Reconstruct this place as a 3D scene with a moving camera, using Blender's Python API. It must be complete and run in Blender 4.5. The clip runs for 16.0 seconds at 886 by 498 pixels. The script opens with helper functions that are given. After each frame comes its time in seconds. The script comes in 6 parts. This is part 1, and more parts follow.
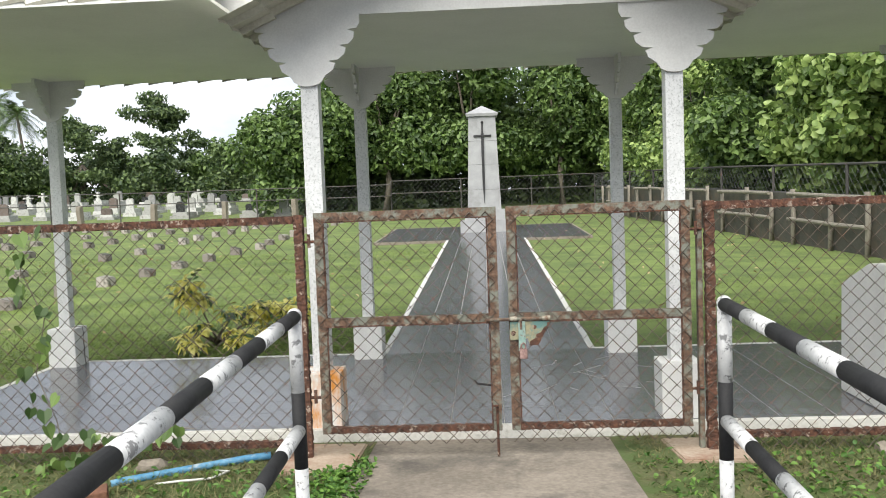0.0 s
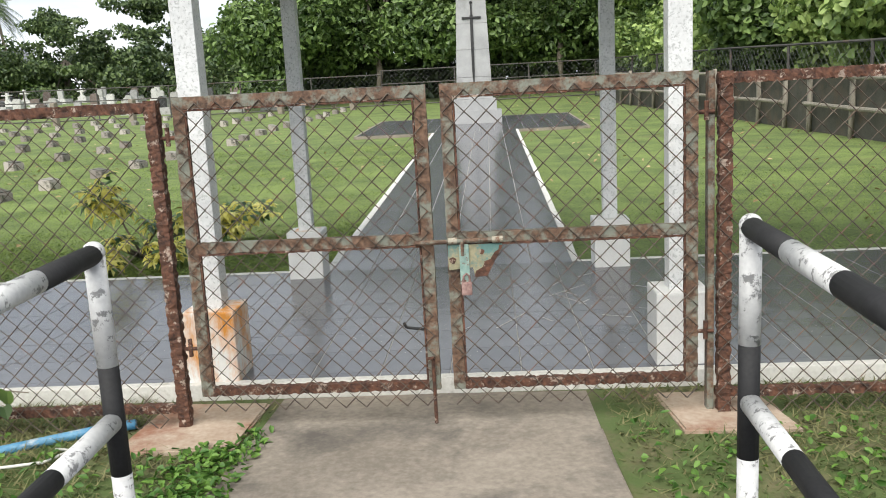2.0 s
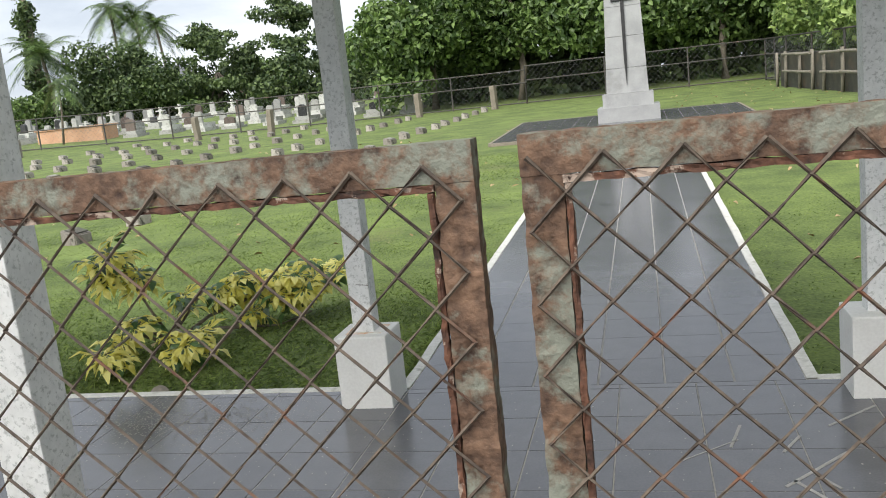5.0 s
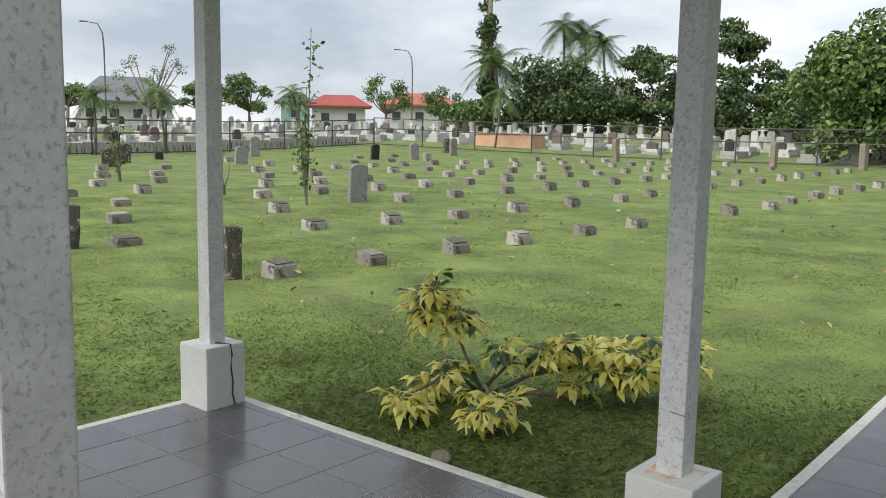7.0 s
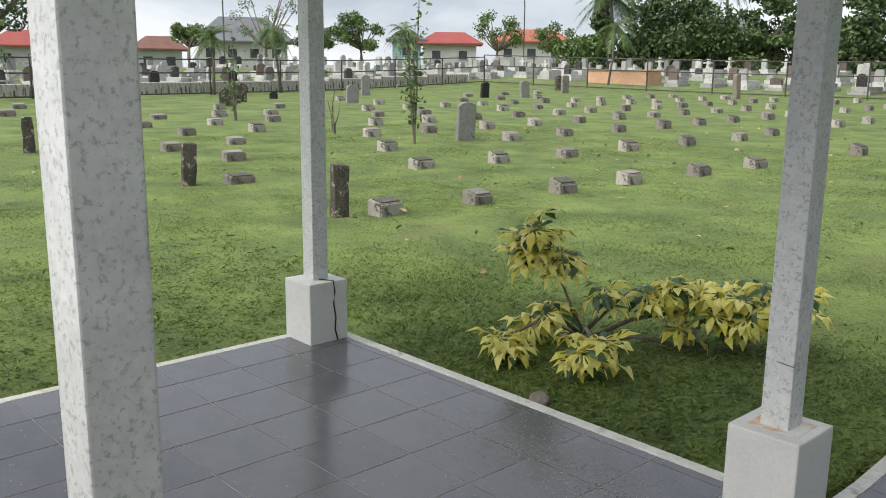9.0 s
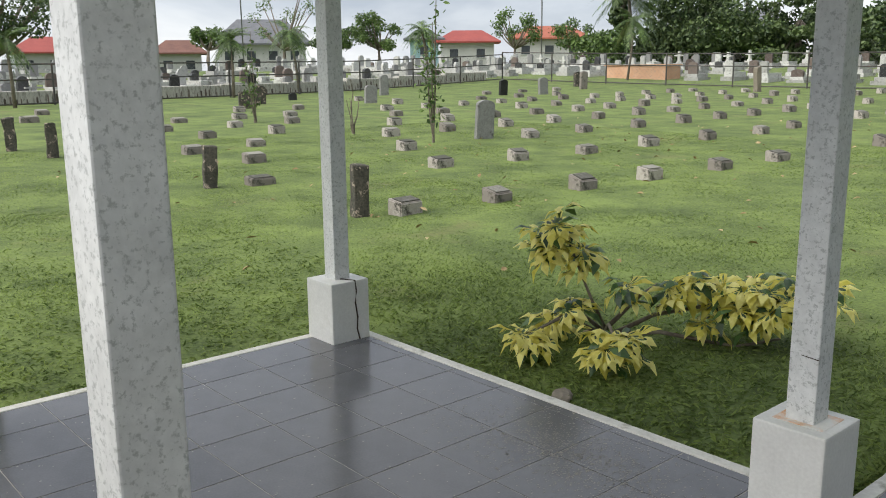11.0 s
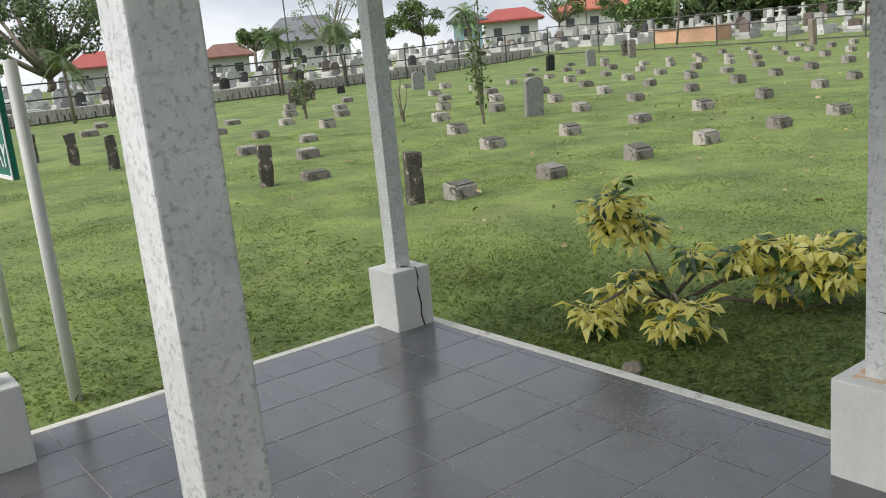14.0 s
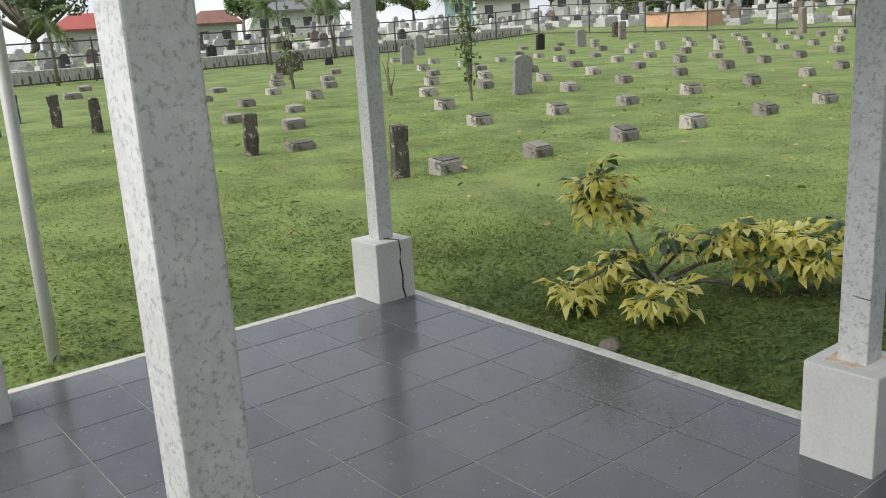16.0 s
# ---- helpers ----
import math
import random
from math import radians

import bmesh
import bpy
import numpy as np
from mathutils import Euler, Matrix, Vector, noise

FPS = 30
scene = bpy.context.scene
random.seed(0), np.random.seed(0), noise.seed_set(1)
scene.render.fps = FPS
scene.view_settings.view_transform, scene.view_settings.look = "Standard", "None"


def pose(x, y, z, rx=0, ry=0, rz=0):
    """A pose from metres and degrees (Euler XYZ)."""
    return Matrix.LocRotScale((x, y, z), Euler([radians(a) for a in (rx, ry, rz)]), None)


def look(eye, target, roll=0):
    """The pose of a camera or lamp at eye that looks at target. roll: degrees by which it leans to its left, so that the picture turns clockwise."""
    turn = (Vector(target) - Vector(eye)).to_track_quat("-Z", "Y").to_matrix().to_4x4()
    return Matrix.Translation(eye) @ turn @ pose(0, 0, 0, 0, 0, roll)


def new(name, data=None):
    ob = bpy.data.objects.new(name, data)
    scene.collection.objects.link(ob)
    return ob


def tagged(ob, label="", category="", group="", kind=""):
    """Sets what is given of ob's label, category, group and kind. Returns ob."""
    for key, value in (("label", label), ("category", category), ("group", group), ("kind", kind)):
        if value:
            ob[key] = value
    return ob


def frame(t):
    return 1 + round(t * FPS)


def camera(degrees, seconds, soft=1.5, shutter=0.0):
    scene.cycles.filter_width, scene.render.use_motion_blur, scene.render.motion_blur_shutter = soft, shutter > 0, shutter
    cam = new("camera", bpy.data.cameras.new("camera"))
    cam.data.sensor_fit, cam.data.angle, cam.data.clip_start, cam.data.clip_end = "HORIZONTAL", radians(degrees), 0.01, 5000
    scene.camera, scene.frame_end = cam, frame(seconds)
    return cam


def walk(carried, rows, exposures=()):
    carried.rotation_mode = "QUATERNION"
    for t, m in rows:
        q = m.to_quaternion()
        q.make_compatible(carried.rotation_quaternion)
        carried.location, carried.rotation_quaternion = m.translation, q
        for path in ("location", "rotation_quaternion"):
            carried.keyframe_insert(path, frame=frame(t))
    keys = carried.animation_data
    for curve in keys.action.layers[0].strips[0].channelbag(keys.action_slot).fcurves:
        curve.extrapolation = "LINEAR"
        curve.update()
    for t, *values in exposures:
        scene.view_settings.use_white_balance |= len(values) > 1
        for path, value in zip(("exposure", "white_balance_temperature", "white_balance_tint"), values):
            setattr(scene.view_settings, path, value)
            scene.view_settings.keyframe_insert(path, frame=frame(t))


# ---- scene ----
cam = camera(54.0, 16.0, soft=1.0)
PATH = [
    (0, (0.06, 1.138, 1.403), (-0.043, 3.131, 1.277), -2.1),
    (0.5, (0.178, 1.343, 1.353), (-0.024, 3.308, 1.041), -1.6),
    (1, (0.199, 1.676, 1.292), (-0.075, 3.604, 0.837), -0.9),
    (1.5, (0.309, 2.056, 1.304), (0.231, 4.015, 0.91), -1.3),
    (2, (0.335, 2.394, 1.321), (0.216, 4.357, 0.952), -3.0),
    (2.5, (0.286, 2.75, 1.334), (0.166, 4.716, 0.983), -4.1),
    (3, (0.284, 3.107, 1.31), (0.161, 5.067, 0.931), -5.3),
    (3.5, (0.295, 3.507, 1.327), (0.021, 5.445, 0.914), -6.6),
    (3.7, (0.281, 3.687, 1.338), (-0.053, 5.612, 0.913), -6.7),
    (5.8, (0.305, 5.181, 1.425), (-0.399, 7.035, 1.166), -4.6),
    (6, (0.345, 5.299, 1.448), (-0.505, 7.094, 1.213), -3.3),
    (6.2, (0.349, 5.406, 1.476), (-0.621, 7.14, 1.244), -2.1),
    (6.5, (0.325, 5.5, 1.469), (-0.854, 7.097, 1.228), 0.2),
    (7, (0.23, 5.577, 1.481), (-1.049, 7.092, 1.219), 1.1),
    (7.5, (0.225, 5.618, 1.488), (-1.22, 6.952, 1.12), 2.1),
    (8, (0.23, 5.629, 1.471), (-1.243, 6.901, 1.009), 1.2),
    (8.5, (0.223, 5.653, 1.464), (-1.201, 6.952, 0.929), 1.0),
    (8.6, (0.21, 5.664, 1.481), (-1.209, 6.972, 0.957), 1.0),
    (9, (0.223, 5.647, 1.474), (-1.219, 6.972, 1.071), 0.6),
    (11.5, (0.227, 5.642, 1.472), (-1.267, 6.908, 1.065), -1.2),
    (12, (0.226, 5.64, 1.47), (-1.311, 6.857, 1.073), -1.6),
    (12.5, (0.226, 5.647, 1.466), (-1.293, 6.879, 1.05), -1.6),
    (13, (0.233, 5.645, 1.467), (-1.264, 6.901, 1.038), -1.9),
    (13.5, (0.228, 5.65, 1.47), (-1.285, 6.885, 1.04), -2.5),
    (14, (0.226, 5.644, 1.471), (-1.328, 6.823, 1.034), -5.5),
    (14.5, (0.24, 5.649, 1.465), (-1.299, 6.841, 1.007), -4.2),
    (15, (0.242, 5.642, 1.47), (-1.285, 6.848, 1.01), -4.3),
    (15.5, (0.236, 5.643, 1.461), (-1.29, 6.848, 0.991), -4.1),
    (16, (0.237, 5.636, 1.457), (-1.287, 6.835, 0.965), -3.4),
]
walk(cam, [(t, look(eye, target, roll)) for t, eye, target, roll in PATH], [(0, 1.06), (3.7, 1.0), (6, 0.90), (7, 0.75), (8.5, 0.81), (11.5, 0.75), (13.5, 0.77), (16, 0.81)])


# ---- light ----
world = bpy.data.worlds.new("overcast_sky")
scene.world = world
world.use_nodes = True
wt = world.node_tree
wt.nodes.clear()


def wnode(kind, **values):
    n = wt.nodes.new(kind)
    for k, v in values.items():
        n.inputs[k].default_value = v
    return n


SUN_UP, SUN_TURN = radians(47), radians(195)
sky = wt.nodes.new("ShaderNodeTexSky")
sky.sky_type = "NISHITA"
sky.sun_disc = False
sky.sun_elevation, sky.sun_rotation = SUN_UP, SUN_TURN
sky_gain = wnode("ShaderNodeVectorMath")
sky_gain.operation = "SCALE"
sky_gain.inputs["Scale"].default_value = 0.085
coord = wt.nodes.new("ShaderNodeTexCoord")
stretch = wnode("ShaderNodeMapping", Scale=(1.0, 1.0, 3.2))
big = wnode("ShaderNodeTexNoise", Scale=2.3, Detail=7.0, Roughness=0.55, Distortion=0.25)
ramp = wt.nodes.new("ShaderNodeValToRGB")
ramp.color_ramp.elements[0].position, ramp.color_ramp.elements[0].color = 0.36, (0.31, 0.345, 0.405, 1)
ramp.color_ramp.elements[1].position, ramp.color_ramp.elements[1].color = 0.64, (0.68, 0.69, 0.70, 1)
mid = ramp.color_ramp.elements.new(0.5)
mid.color = (0.46, 0.49, 0.535, 1)
blend = wt.nodes.new("ShaderNodeMix")
blend.data_type = "RGBA"
blend.inputs[0].default_value = 0.88
back = wnode("ShaderNodeBackground", Strength=1.0)
wout = wt.nodes.new("ShaderNodeOutputWorld")
wt.links.new(sky.outputs[0], sky_gain.inputs[0])
wt.links.new(coord.outputs["Generated"], stretch.inputs["Vector"])
wt.links.new(stretch.outputs[0], big.inputs["Vector"])
wt.links.new(big.outputs["Fac"], ramp.inputs[0])
wt.links.new(sky_gain.outputs[0], blend.inputs[6])
wt.links.new(ramp.outputs[0], blend.inputs[7])
wt.links.new(blend.outputs[2], back.inputs["Color"])
wt.links.new(back.outputs[0], wout.inputs[0])

sun_data = bpy.data.lights.new("sun", "SUN")
sun_data.energy, sun_data.angle, sun_data.color = 2.5, radians(62), (1.0, 0.96, 0.88)
sun = new("sun", sun_data)
sun.matrix_world = look((0, 0, 30), (0 + 30 * math.cos(SUN_UP) * 0.25, 30 * math.cos(SUN_UP) * 0.9, 30 - 30 * math.sin(SUN_UP)))

# ---- materials ----


def material(name, low, high, scale=6.0, rough=0.8, bump=0.0, fine=60.0, metal=0.0, stain=None, stain_scale=2.0, stain_from=0.55,
             stain_to=0.7, island=0.0, objects=0.0, gloss_noise=0.1, leaf=0.0, stretch=(1, 1, 1)):
    """Two-scale noise between two colours, an optional stain on top, fine bump."""
    m = bpy.data.materials.new(name)
    m.use_nodes = True
    t = m.node_tree
    t.nodes.clear()
    out = t.nodes.new("ShaderNodeOutputMaterial")
    bs = t.nodes.new("ShaderNodeBsdfPrincipled")
    co = t.nodes.new("ShaderNodeTexCoord")
    mp = t.nodes.new("ShaderNodeMapping")
    mp.inputs["Scale"].default_value = stretch
    t.links.new(co.outputs["Object"], mp.inputs["Vector"])
    n1 = t.nodes.new("ShaderNodeTexNoise")
    n1.inputs["Scale"].default_value, n1.inputs["Detail"].default_value, n1.inputs["Roughness"].default_value = scale, 5.0, 0.65
    n2 = t.nodes.new("ShaderNodeTexNoise")
    n2.inputs["Scale"].default_value, n2.inputs["Detail"].default_value = fine, 3.0
    t.links.new(mp.outputs[0], n1.inputs["Vector"])
    t.links.new(mp.outputs[0], n2.inputs["Vector"])
    mix = t.nodes.new("ShaderNodeMath")
    mix.operation = "MULTIPLY_ADD"
    mix.inputs[1].default_value, mix.inputs[2].default_value = 0.4, 0.0
    t.links.new(n2.outputs["Fac"], mix.inputs[0])
    add = t.nodes.new("ShaderNodeMath")
    add.operation = "MULTIPLY_ADD"
    add.inputs[1].default_value = 0.6
    t.links.new(n1.outputs["Fac"], add.inputs[0])
    t.links.new(mix.outputs[0], add.inputs[2])
    fac = add
    if island or objects:
        src = t.nodes.new("ShaderNodeNewGeometry").outputs["Random Per Island"] if island else t.nodes.new("ShaderNodeObjectInfo").outputs["Random"]
        amount = island or objects
        sh = t.nodes.new("ShaderNodeMath")
        sh.operation = "MULTIPLY_ADD"
        sh.inputs[1].default_value = amount
        t.links.new(src, sh.inputs[0])
        back_half = t.nodes.new("ShaderNodeMath")
        back_half.operation = "SUBTRACT"
        back_half.inputs[1].default_value = amount / 2
        t.links.new(fac.outputs[0], back_half.inputs[0])
        t.links.new(back_half.outputs[0], sh.inputs[2])
        fac = sh
    rp = t.nodes.new("ShaderNodeValToRGB")
    rp.color_ramp.elements[0].position, rp.color_ramp.elements[0].color = 0.36, (*low, 1)
    rp.color_ramp.elements[1].position, rp.color_ramp.elements[1].color = 0.64, (*high, 1)
    t.links.new(fac.outputs[0], rp.inputs[0])
    colour = rp.outputs[0]
    if stain:
        n3 = t.nodes.new("ShaderNodeTexNoise")
        n3.inputs["Scale"].default_value, n3.inputs["Detail"].default_value, n3.inputs["Roughness"].default_value = stain_scale, 6.0, 0.7
        t.links.new(mp.outputs[0], n3.inputs["Vector"])
        rs = t.nodes.new("ShaderNodeValToRGB")
        rs.color_ramp.elements[0].position, rs.color_ramp.elements[1].position = stain_from, stain_to
        t.links.new(n3.outputs["Fac"], rs.inputs[0])
        mc = t.nodes.new("ShaderNodeMix")
        mc.data_type = "RGBA"
        t.links.new(rs.outputs[0], mc.inputs[0])
        t.links.new(colour, mc.inputs[6])
        mc.inputs[7].default_value = (*stain, 1)
        colour = mc.outputs[2]
    t.links.new(colour, bs.inputs["Base Color"])
    bs.inputs["Metallic"].default_value = metal
    rr = t.nodes.new("ShaderNodeMath")
    rr.operation = "MULTIPLY_ADD"
    rr.inputs[1].default_value, rr.inputs[2].default_value = gloss_noise, rough - gloss_noise / 2
    t.links.new(n1.outputs["Fac"], rr.inputs[0])
    t.links.new(rr.outputs[0], bs.inputs["Roughness"])
    if bump:
        bp = t.nodes.new("ShaderNodeBump")
        bp.inputs["Strength"].default_value, bp.inputs["Distance"].default_value = min(1.0, bump), 0.01
        t.links.new(fac.outputs[0], bp.inputs["Height"])
        t.links.new(bp.outputs[0], bs.inputs["Normal"])
    if leaf:
        tr = t.nodes.new("ShaderNodeBsdfTranslucent")
        t.links.new(colour, tr.inputs["Color"])
        ms = t.nodes.new("ShaderNodeMixShader")
        ms.inputs[0].default_value = leaf
        t.links.new(bs.outputs[0], ms.inputs[1])
        t.links.new(tr.outputs[0], ms.inputs[2])
        t.links.new(ms.outputs[0], out.inputs[0])
    else:
        t.links.new(bs.outputs[0], out.inputs[0])
    return m


M_GRASS = material("lawn_soil", (0.050, 0.078, 0.018), (0.176, 0.236, 0.058), 1.5, 0.95, 1.0, 46.0, stain=(0.16, 0.15, 0.062), stain_scale=0.8, stain_from=0.58, stain_to=0.80)
M_BLADE = material("grass_blade", (0.080, 0.122, 0.030), (0.235, 0.315, 0.080), 1.5, 0.85, 0, 5.0, island=0.5, leaf=0.4)
M_CONC = material("old_concrete", (0.165, 0.143, 0.113), (0.295, 0.257, 0.21), 2.2, 0.92, 0.35, 45.0, stain=(0.08, 0.07, 0.058), stain_scale=2.4, stain_from=0.54, stain_to=0.70)
M_SOIL = material("dry_grass_soil", (0.070, 0.072, 0.030), (0.145, 0.132, 0.066), 2.5, 0.95, 0.9, 45.0, stain=(0.070, 0.105, 0.028), stain_scale=2.2, stain_from=0.42, stain_to=0.56)
M_DRYBLADE = material("dry_grass_blade", (0.085, 0.115, 0.035), (0.21, 0.20, 0.09), 1.2, 0.75, 0, 5.0, island=0.6, leaf=0.25)
M_PAD = material("rust_stained_concrete", (0.30, 0.22, 0.16), (0.44, 0.36, 0.28), 3.0, 0.92, 0.3, 50.0, stain=(0.22, 0.09, 0.05), stain_scale=3.5, stain_from=0.5, stain_to=0.7)
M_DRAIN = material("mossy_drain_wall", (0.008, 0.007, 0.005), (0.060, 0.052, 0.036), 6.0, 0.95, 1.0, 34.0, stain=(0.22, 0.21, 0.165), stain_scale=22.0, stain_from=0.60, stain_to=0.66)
M_APRON = material("stained_apron_concrete", (0.165, 0.142, 0.115), (0.30, 0.26, 0.215), 1.6, 0.92, 0.35, 45.0, stain=(0.09, 0.08, 0.068), stain_scale=1.7, stain_from=0.50, stain_to=0.66)
M_KERB = material("lichened_kerb", (0.06, 0.055, 0.044), (0.25, 0.235, 0.20), 7.0, 0.95, 0.9, 40.0, stain=(0.03, 0.028, 0.02), stain_scale=5.0, stain_from=0.48, stain_to=0.60)
M_ROAD = material("worn_road", (0.07, 0.07, 0.068), (0.13, 0.13, 0.125), 1.5, 0.92, 0.4, 80.0)
M_TILE = material("charcoal_tile", (0.085, 0.087, 0.097), (0.122, 0.124, 0.136), 5.0, 0.18, 0.02, 120.0, stain=(0.18, 0.175, 0.17), stain_scale=2.6, stain_from=0.63, stain_to=0.85, objects=0.2, gloss_noise=0.16)
M_GROUT = material("pale_grout", (0.24, 0.23, 0.22), (0.38, 0.37, 0.35), 8.0, 0.9, 0.1)
M_WHITE = material("white_paint", (0.60, 0.60, 0.585), (0.72, 0.72, 0.705), 4.0, 0.6, 0.06, 90.0, stain=(0.50, 0.49, 0.45), stain_scale=3.0, stain_from=0.6, stain_to=0.85)
M_POST = material("weathered_post_paint", (0.60, 0.61, 0.61), (0.74, 0.75, 0.75), 14.0, 0.55, 0.15, 60.0, stain=(0.43, 0.445, 0.44), stain_scale=80.0, stain_from=0.53, stain_to=0.62)
M_EDGE = material("edge_paint", (0.52, 0.51, 0.47), (0.70, 0.69, 0.65), 7.0, 0.75, 0.2, 60.0, stain=(0.30, 0.29, 0.24), stain_scale=7.0, stain_from=0.56, stain_to=0.70)
M_SOFFIT = material("soffit_paint", (0.78, 0.79, 0.74), (0.86, 0.87, 0.82), 2.0, 0.7, 0.03)
M_ROOF = material("roof_sheet_paint", (0.50, 0.48, 0.40), (0.66, 0.64, 0.55), 3.0, 0.55, 0.05, stain=(0.30, 0.28, 0.22), stain_scale=4.0)
M_RUST = material("flaking_green_rust", (0.030, 0.015, 0.010), (0.20, 0.118, 0.074), 20.0, 0.78, 0.9, 75.0, stain=(0.18, 0.19, 0.155), stain_scale=14.0, stain_from=0.48, stain_to=0.60)
M_RUSTRED = material("deep_red_rust", (0.020, 0.010, 0.007), (0.145, 0.062, 0.036), 22.0, 0.85, 1.0, 80.0, stain=(0.30, 0.235, 0.19), stain_scale=26.0, stain_from=0.58, stain_to=0.62)
M_WIRE = material("rusty_wire", (0.035, 0.025, 0.02), (0.135, 0.105, 0.08), 16.0, 0.75, 0.2, 90.0, stain=(0.16, 0.06, 0.03), stain_scale=12.0)
M_FENCEWIRE = material("galvanised_wire", (0.12, 0.125, 0.125), (0.22, 0.225, 0.225), 4.0, 0.6)
M_LATCH = material("flaking_blue_latch", (0.20, 0.20, 0.13), (0.36, 0.32, 0.20), 16.0, 0.7, 0.5, 80.0, stain=(0.10, 0.20, 0.185), stain_scale=11.0, stain_from=0.50, stain_to=0.58)
M_TEALPAINT = material("flaking_teal_paint", (0.16, 0.27, 0.24), (0.32, 0.42, 0.37), 18.0, 0.65, 0.4, 70.0, stain=(0.16, 0.08, 0.055), stain_scale=22.0, stain_from=0.56, stain_to=0.62)
M_PALECOL = material("chipped_pale_paint", (0.22, 0.20, 0.15), (0.38, 0.35, 0.28), 18.0, 0.6, 0.3, 70.0, stain=(0.13, 0.065, 0.035), stain_scale=24.0, stain_from=0.50, stain_to=0.58)
M_HASP = material("pink_rusted_hasp", (0.16, 0.085, 0.075), (0.36, 0.24, 0.215), 30.0, 0.7, 0.3)
M_BLACK = material("black_band_paint", (0.006, 0.006, 0.007), (0.017, 0.017, 0.018), 10.0, 0.72, 0.1, 80.0)
M_BAND = material("chipped_white_band_paint", (0.50, 0.50, 0.50), (0.68, 0.68, 0.67), 9.0, 0.5, 0.2, 60.0, stain=(0.19, 0.19, 0.19), stain_scale=26.0, stain_from=0.55, stain_to=0.60)
M_STEEL = material("galvanised_grating", (0.19, 0.20, 0.22), (0.31, 0.325, 0.35), 6.0, 0.5, 0.1, 50.0, metal=0.15)
M_STONE = material("pale_granite", (0.27, 0.275, 0.28), (0.38, 0.385, 0.39), 3.0, 0.75, 0.15, 120.0, stain=(0.22, 0.22, 0.215), stain_scale=1.6, stain_from=0.55, stain_to=0.75)
M_SWORD = material("dark_bronze", (0.02, 0.02, 0.022), (0.05, 0.05, 0.05), 10.0, 0.5, metal=0.5)
M_MARKER = material("pink_grey_marker", (0.23, 0.205, 0.185), (0.43, 0.395, 0.36), 7.0, 0.9, 0.5, 60.0, stain=(0.075, 0.07, 0.058), stain_scale=7.0, stain_from=0.51, stain_to=0.62, objects=0.5)
M_PLAQUE = material("lichen_plaque", (0.07, 0.068, 0.056), (0.26, 0.25, 0.22), 14.0, 0.85, 0.3, 80.0, objects=0.5)
M_STUMP = material("blackened_stone", (0.025, 0.025, 0.022), (0.11, 0.10, 0.08), 8.0, 0.95, 0.8, 50.0, stain=(0.42, 0.34, 0.28), stain_scale=11.0, stain_from=0.56, stain_to=0.62)
M_BARK = material("bark", (0.10, 0.08, 0.06), (0.24, 0.21, 0.17), 9.0, 0.95, 0.7, 40.0)
M_LEAF = material("broad_leaf", (0.05, 0.095, 0.024), (0.17, 0.26, 0.07), 0.45, 0.5, 0, 4.0, island=0.45, leaf=0.25)
M_LEAFD = material("dark_leaf", (0.042, 0.075, 0.028), (0.125, 0.18, 0.06), 0.4, 0.55, 0, 4.0, island=0.45, leaf=0.2)
M_LEAFB = material("vine_leaf", (0.13, 0.21, 0.055), (0.40, 0.52, 0.17), 0.8, 0.45, 0, 4.0, island=0.55, leaf=0.3)
M_WOOD = material("weathered_fence_wood", (0.15, 0.135, 0.11), (0.30, 0.275, 0.225), 5.0, 0.9, 0.4, 60.0, stretch=(3, 3, 0.6))


def link(bm_or_mesh, name, mat, parent=None, label="", smooth=False):
    me = bm_or_mesh
    if isinstance(me, bmesh.types.BMesh):
        me = bpy.data.meshes.new(name)
        bm_or_mesh.to_mesh(me)
        bm_or_mesh.free()
    if mat:
        me.materials.append(mat)
    if smooth:
        me.polygons.foreach_set("use_smooth", [True] * len(me.polygons))
    ob = new(name, me)
    if parent:
        ob.parent = parent
    if label:
        ob["label"] = label
    return ob


def thing(name, label, category, at=(0, 0, 0), turn=0.0, group="", kind=""):
    ob = new(name)
    ob.empty_display_size = 0.1
    ob.matrix_basis = pose(*at, 0, 0, turn)
    return tagged(ob, label, category, group, kind)


def box(bm, x0, y0, z0, x1, y1, z1, bevel=0.0, turn=None):
    made = bmesh.ops.create_cube(bm, size=1)["verts"]
    bmesh.ops.transform(bm, verts=made, matrix=Matrix.Translation(((x0 + x1) / 2, (y0 + y1) / 2, (z0 + z1) / 2)) @ Matrix.Diagonal((x1 - x0, y1 - y0, z1 - z0, 1)))
    if turn:
        bmesh.ops.transform(bm, verts=made, matrix=turn)
    if bevel:
        edges = list({e for v in made for e in v.link_edges})
        bmesh.ops.bevel(bm, geom=edges, offset=bevel, segments=2, affect="EDGES", profile=0.6)
    return bm


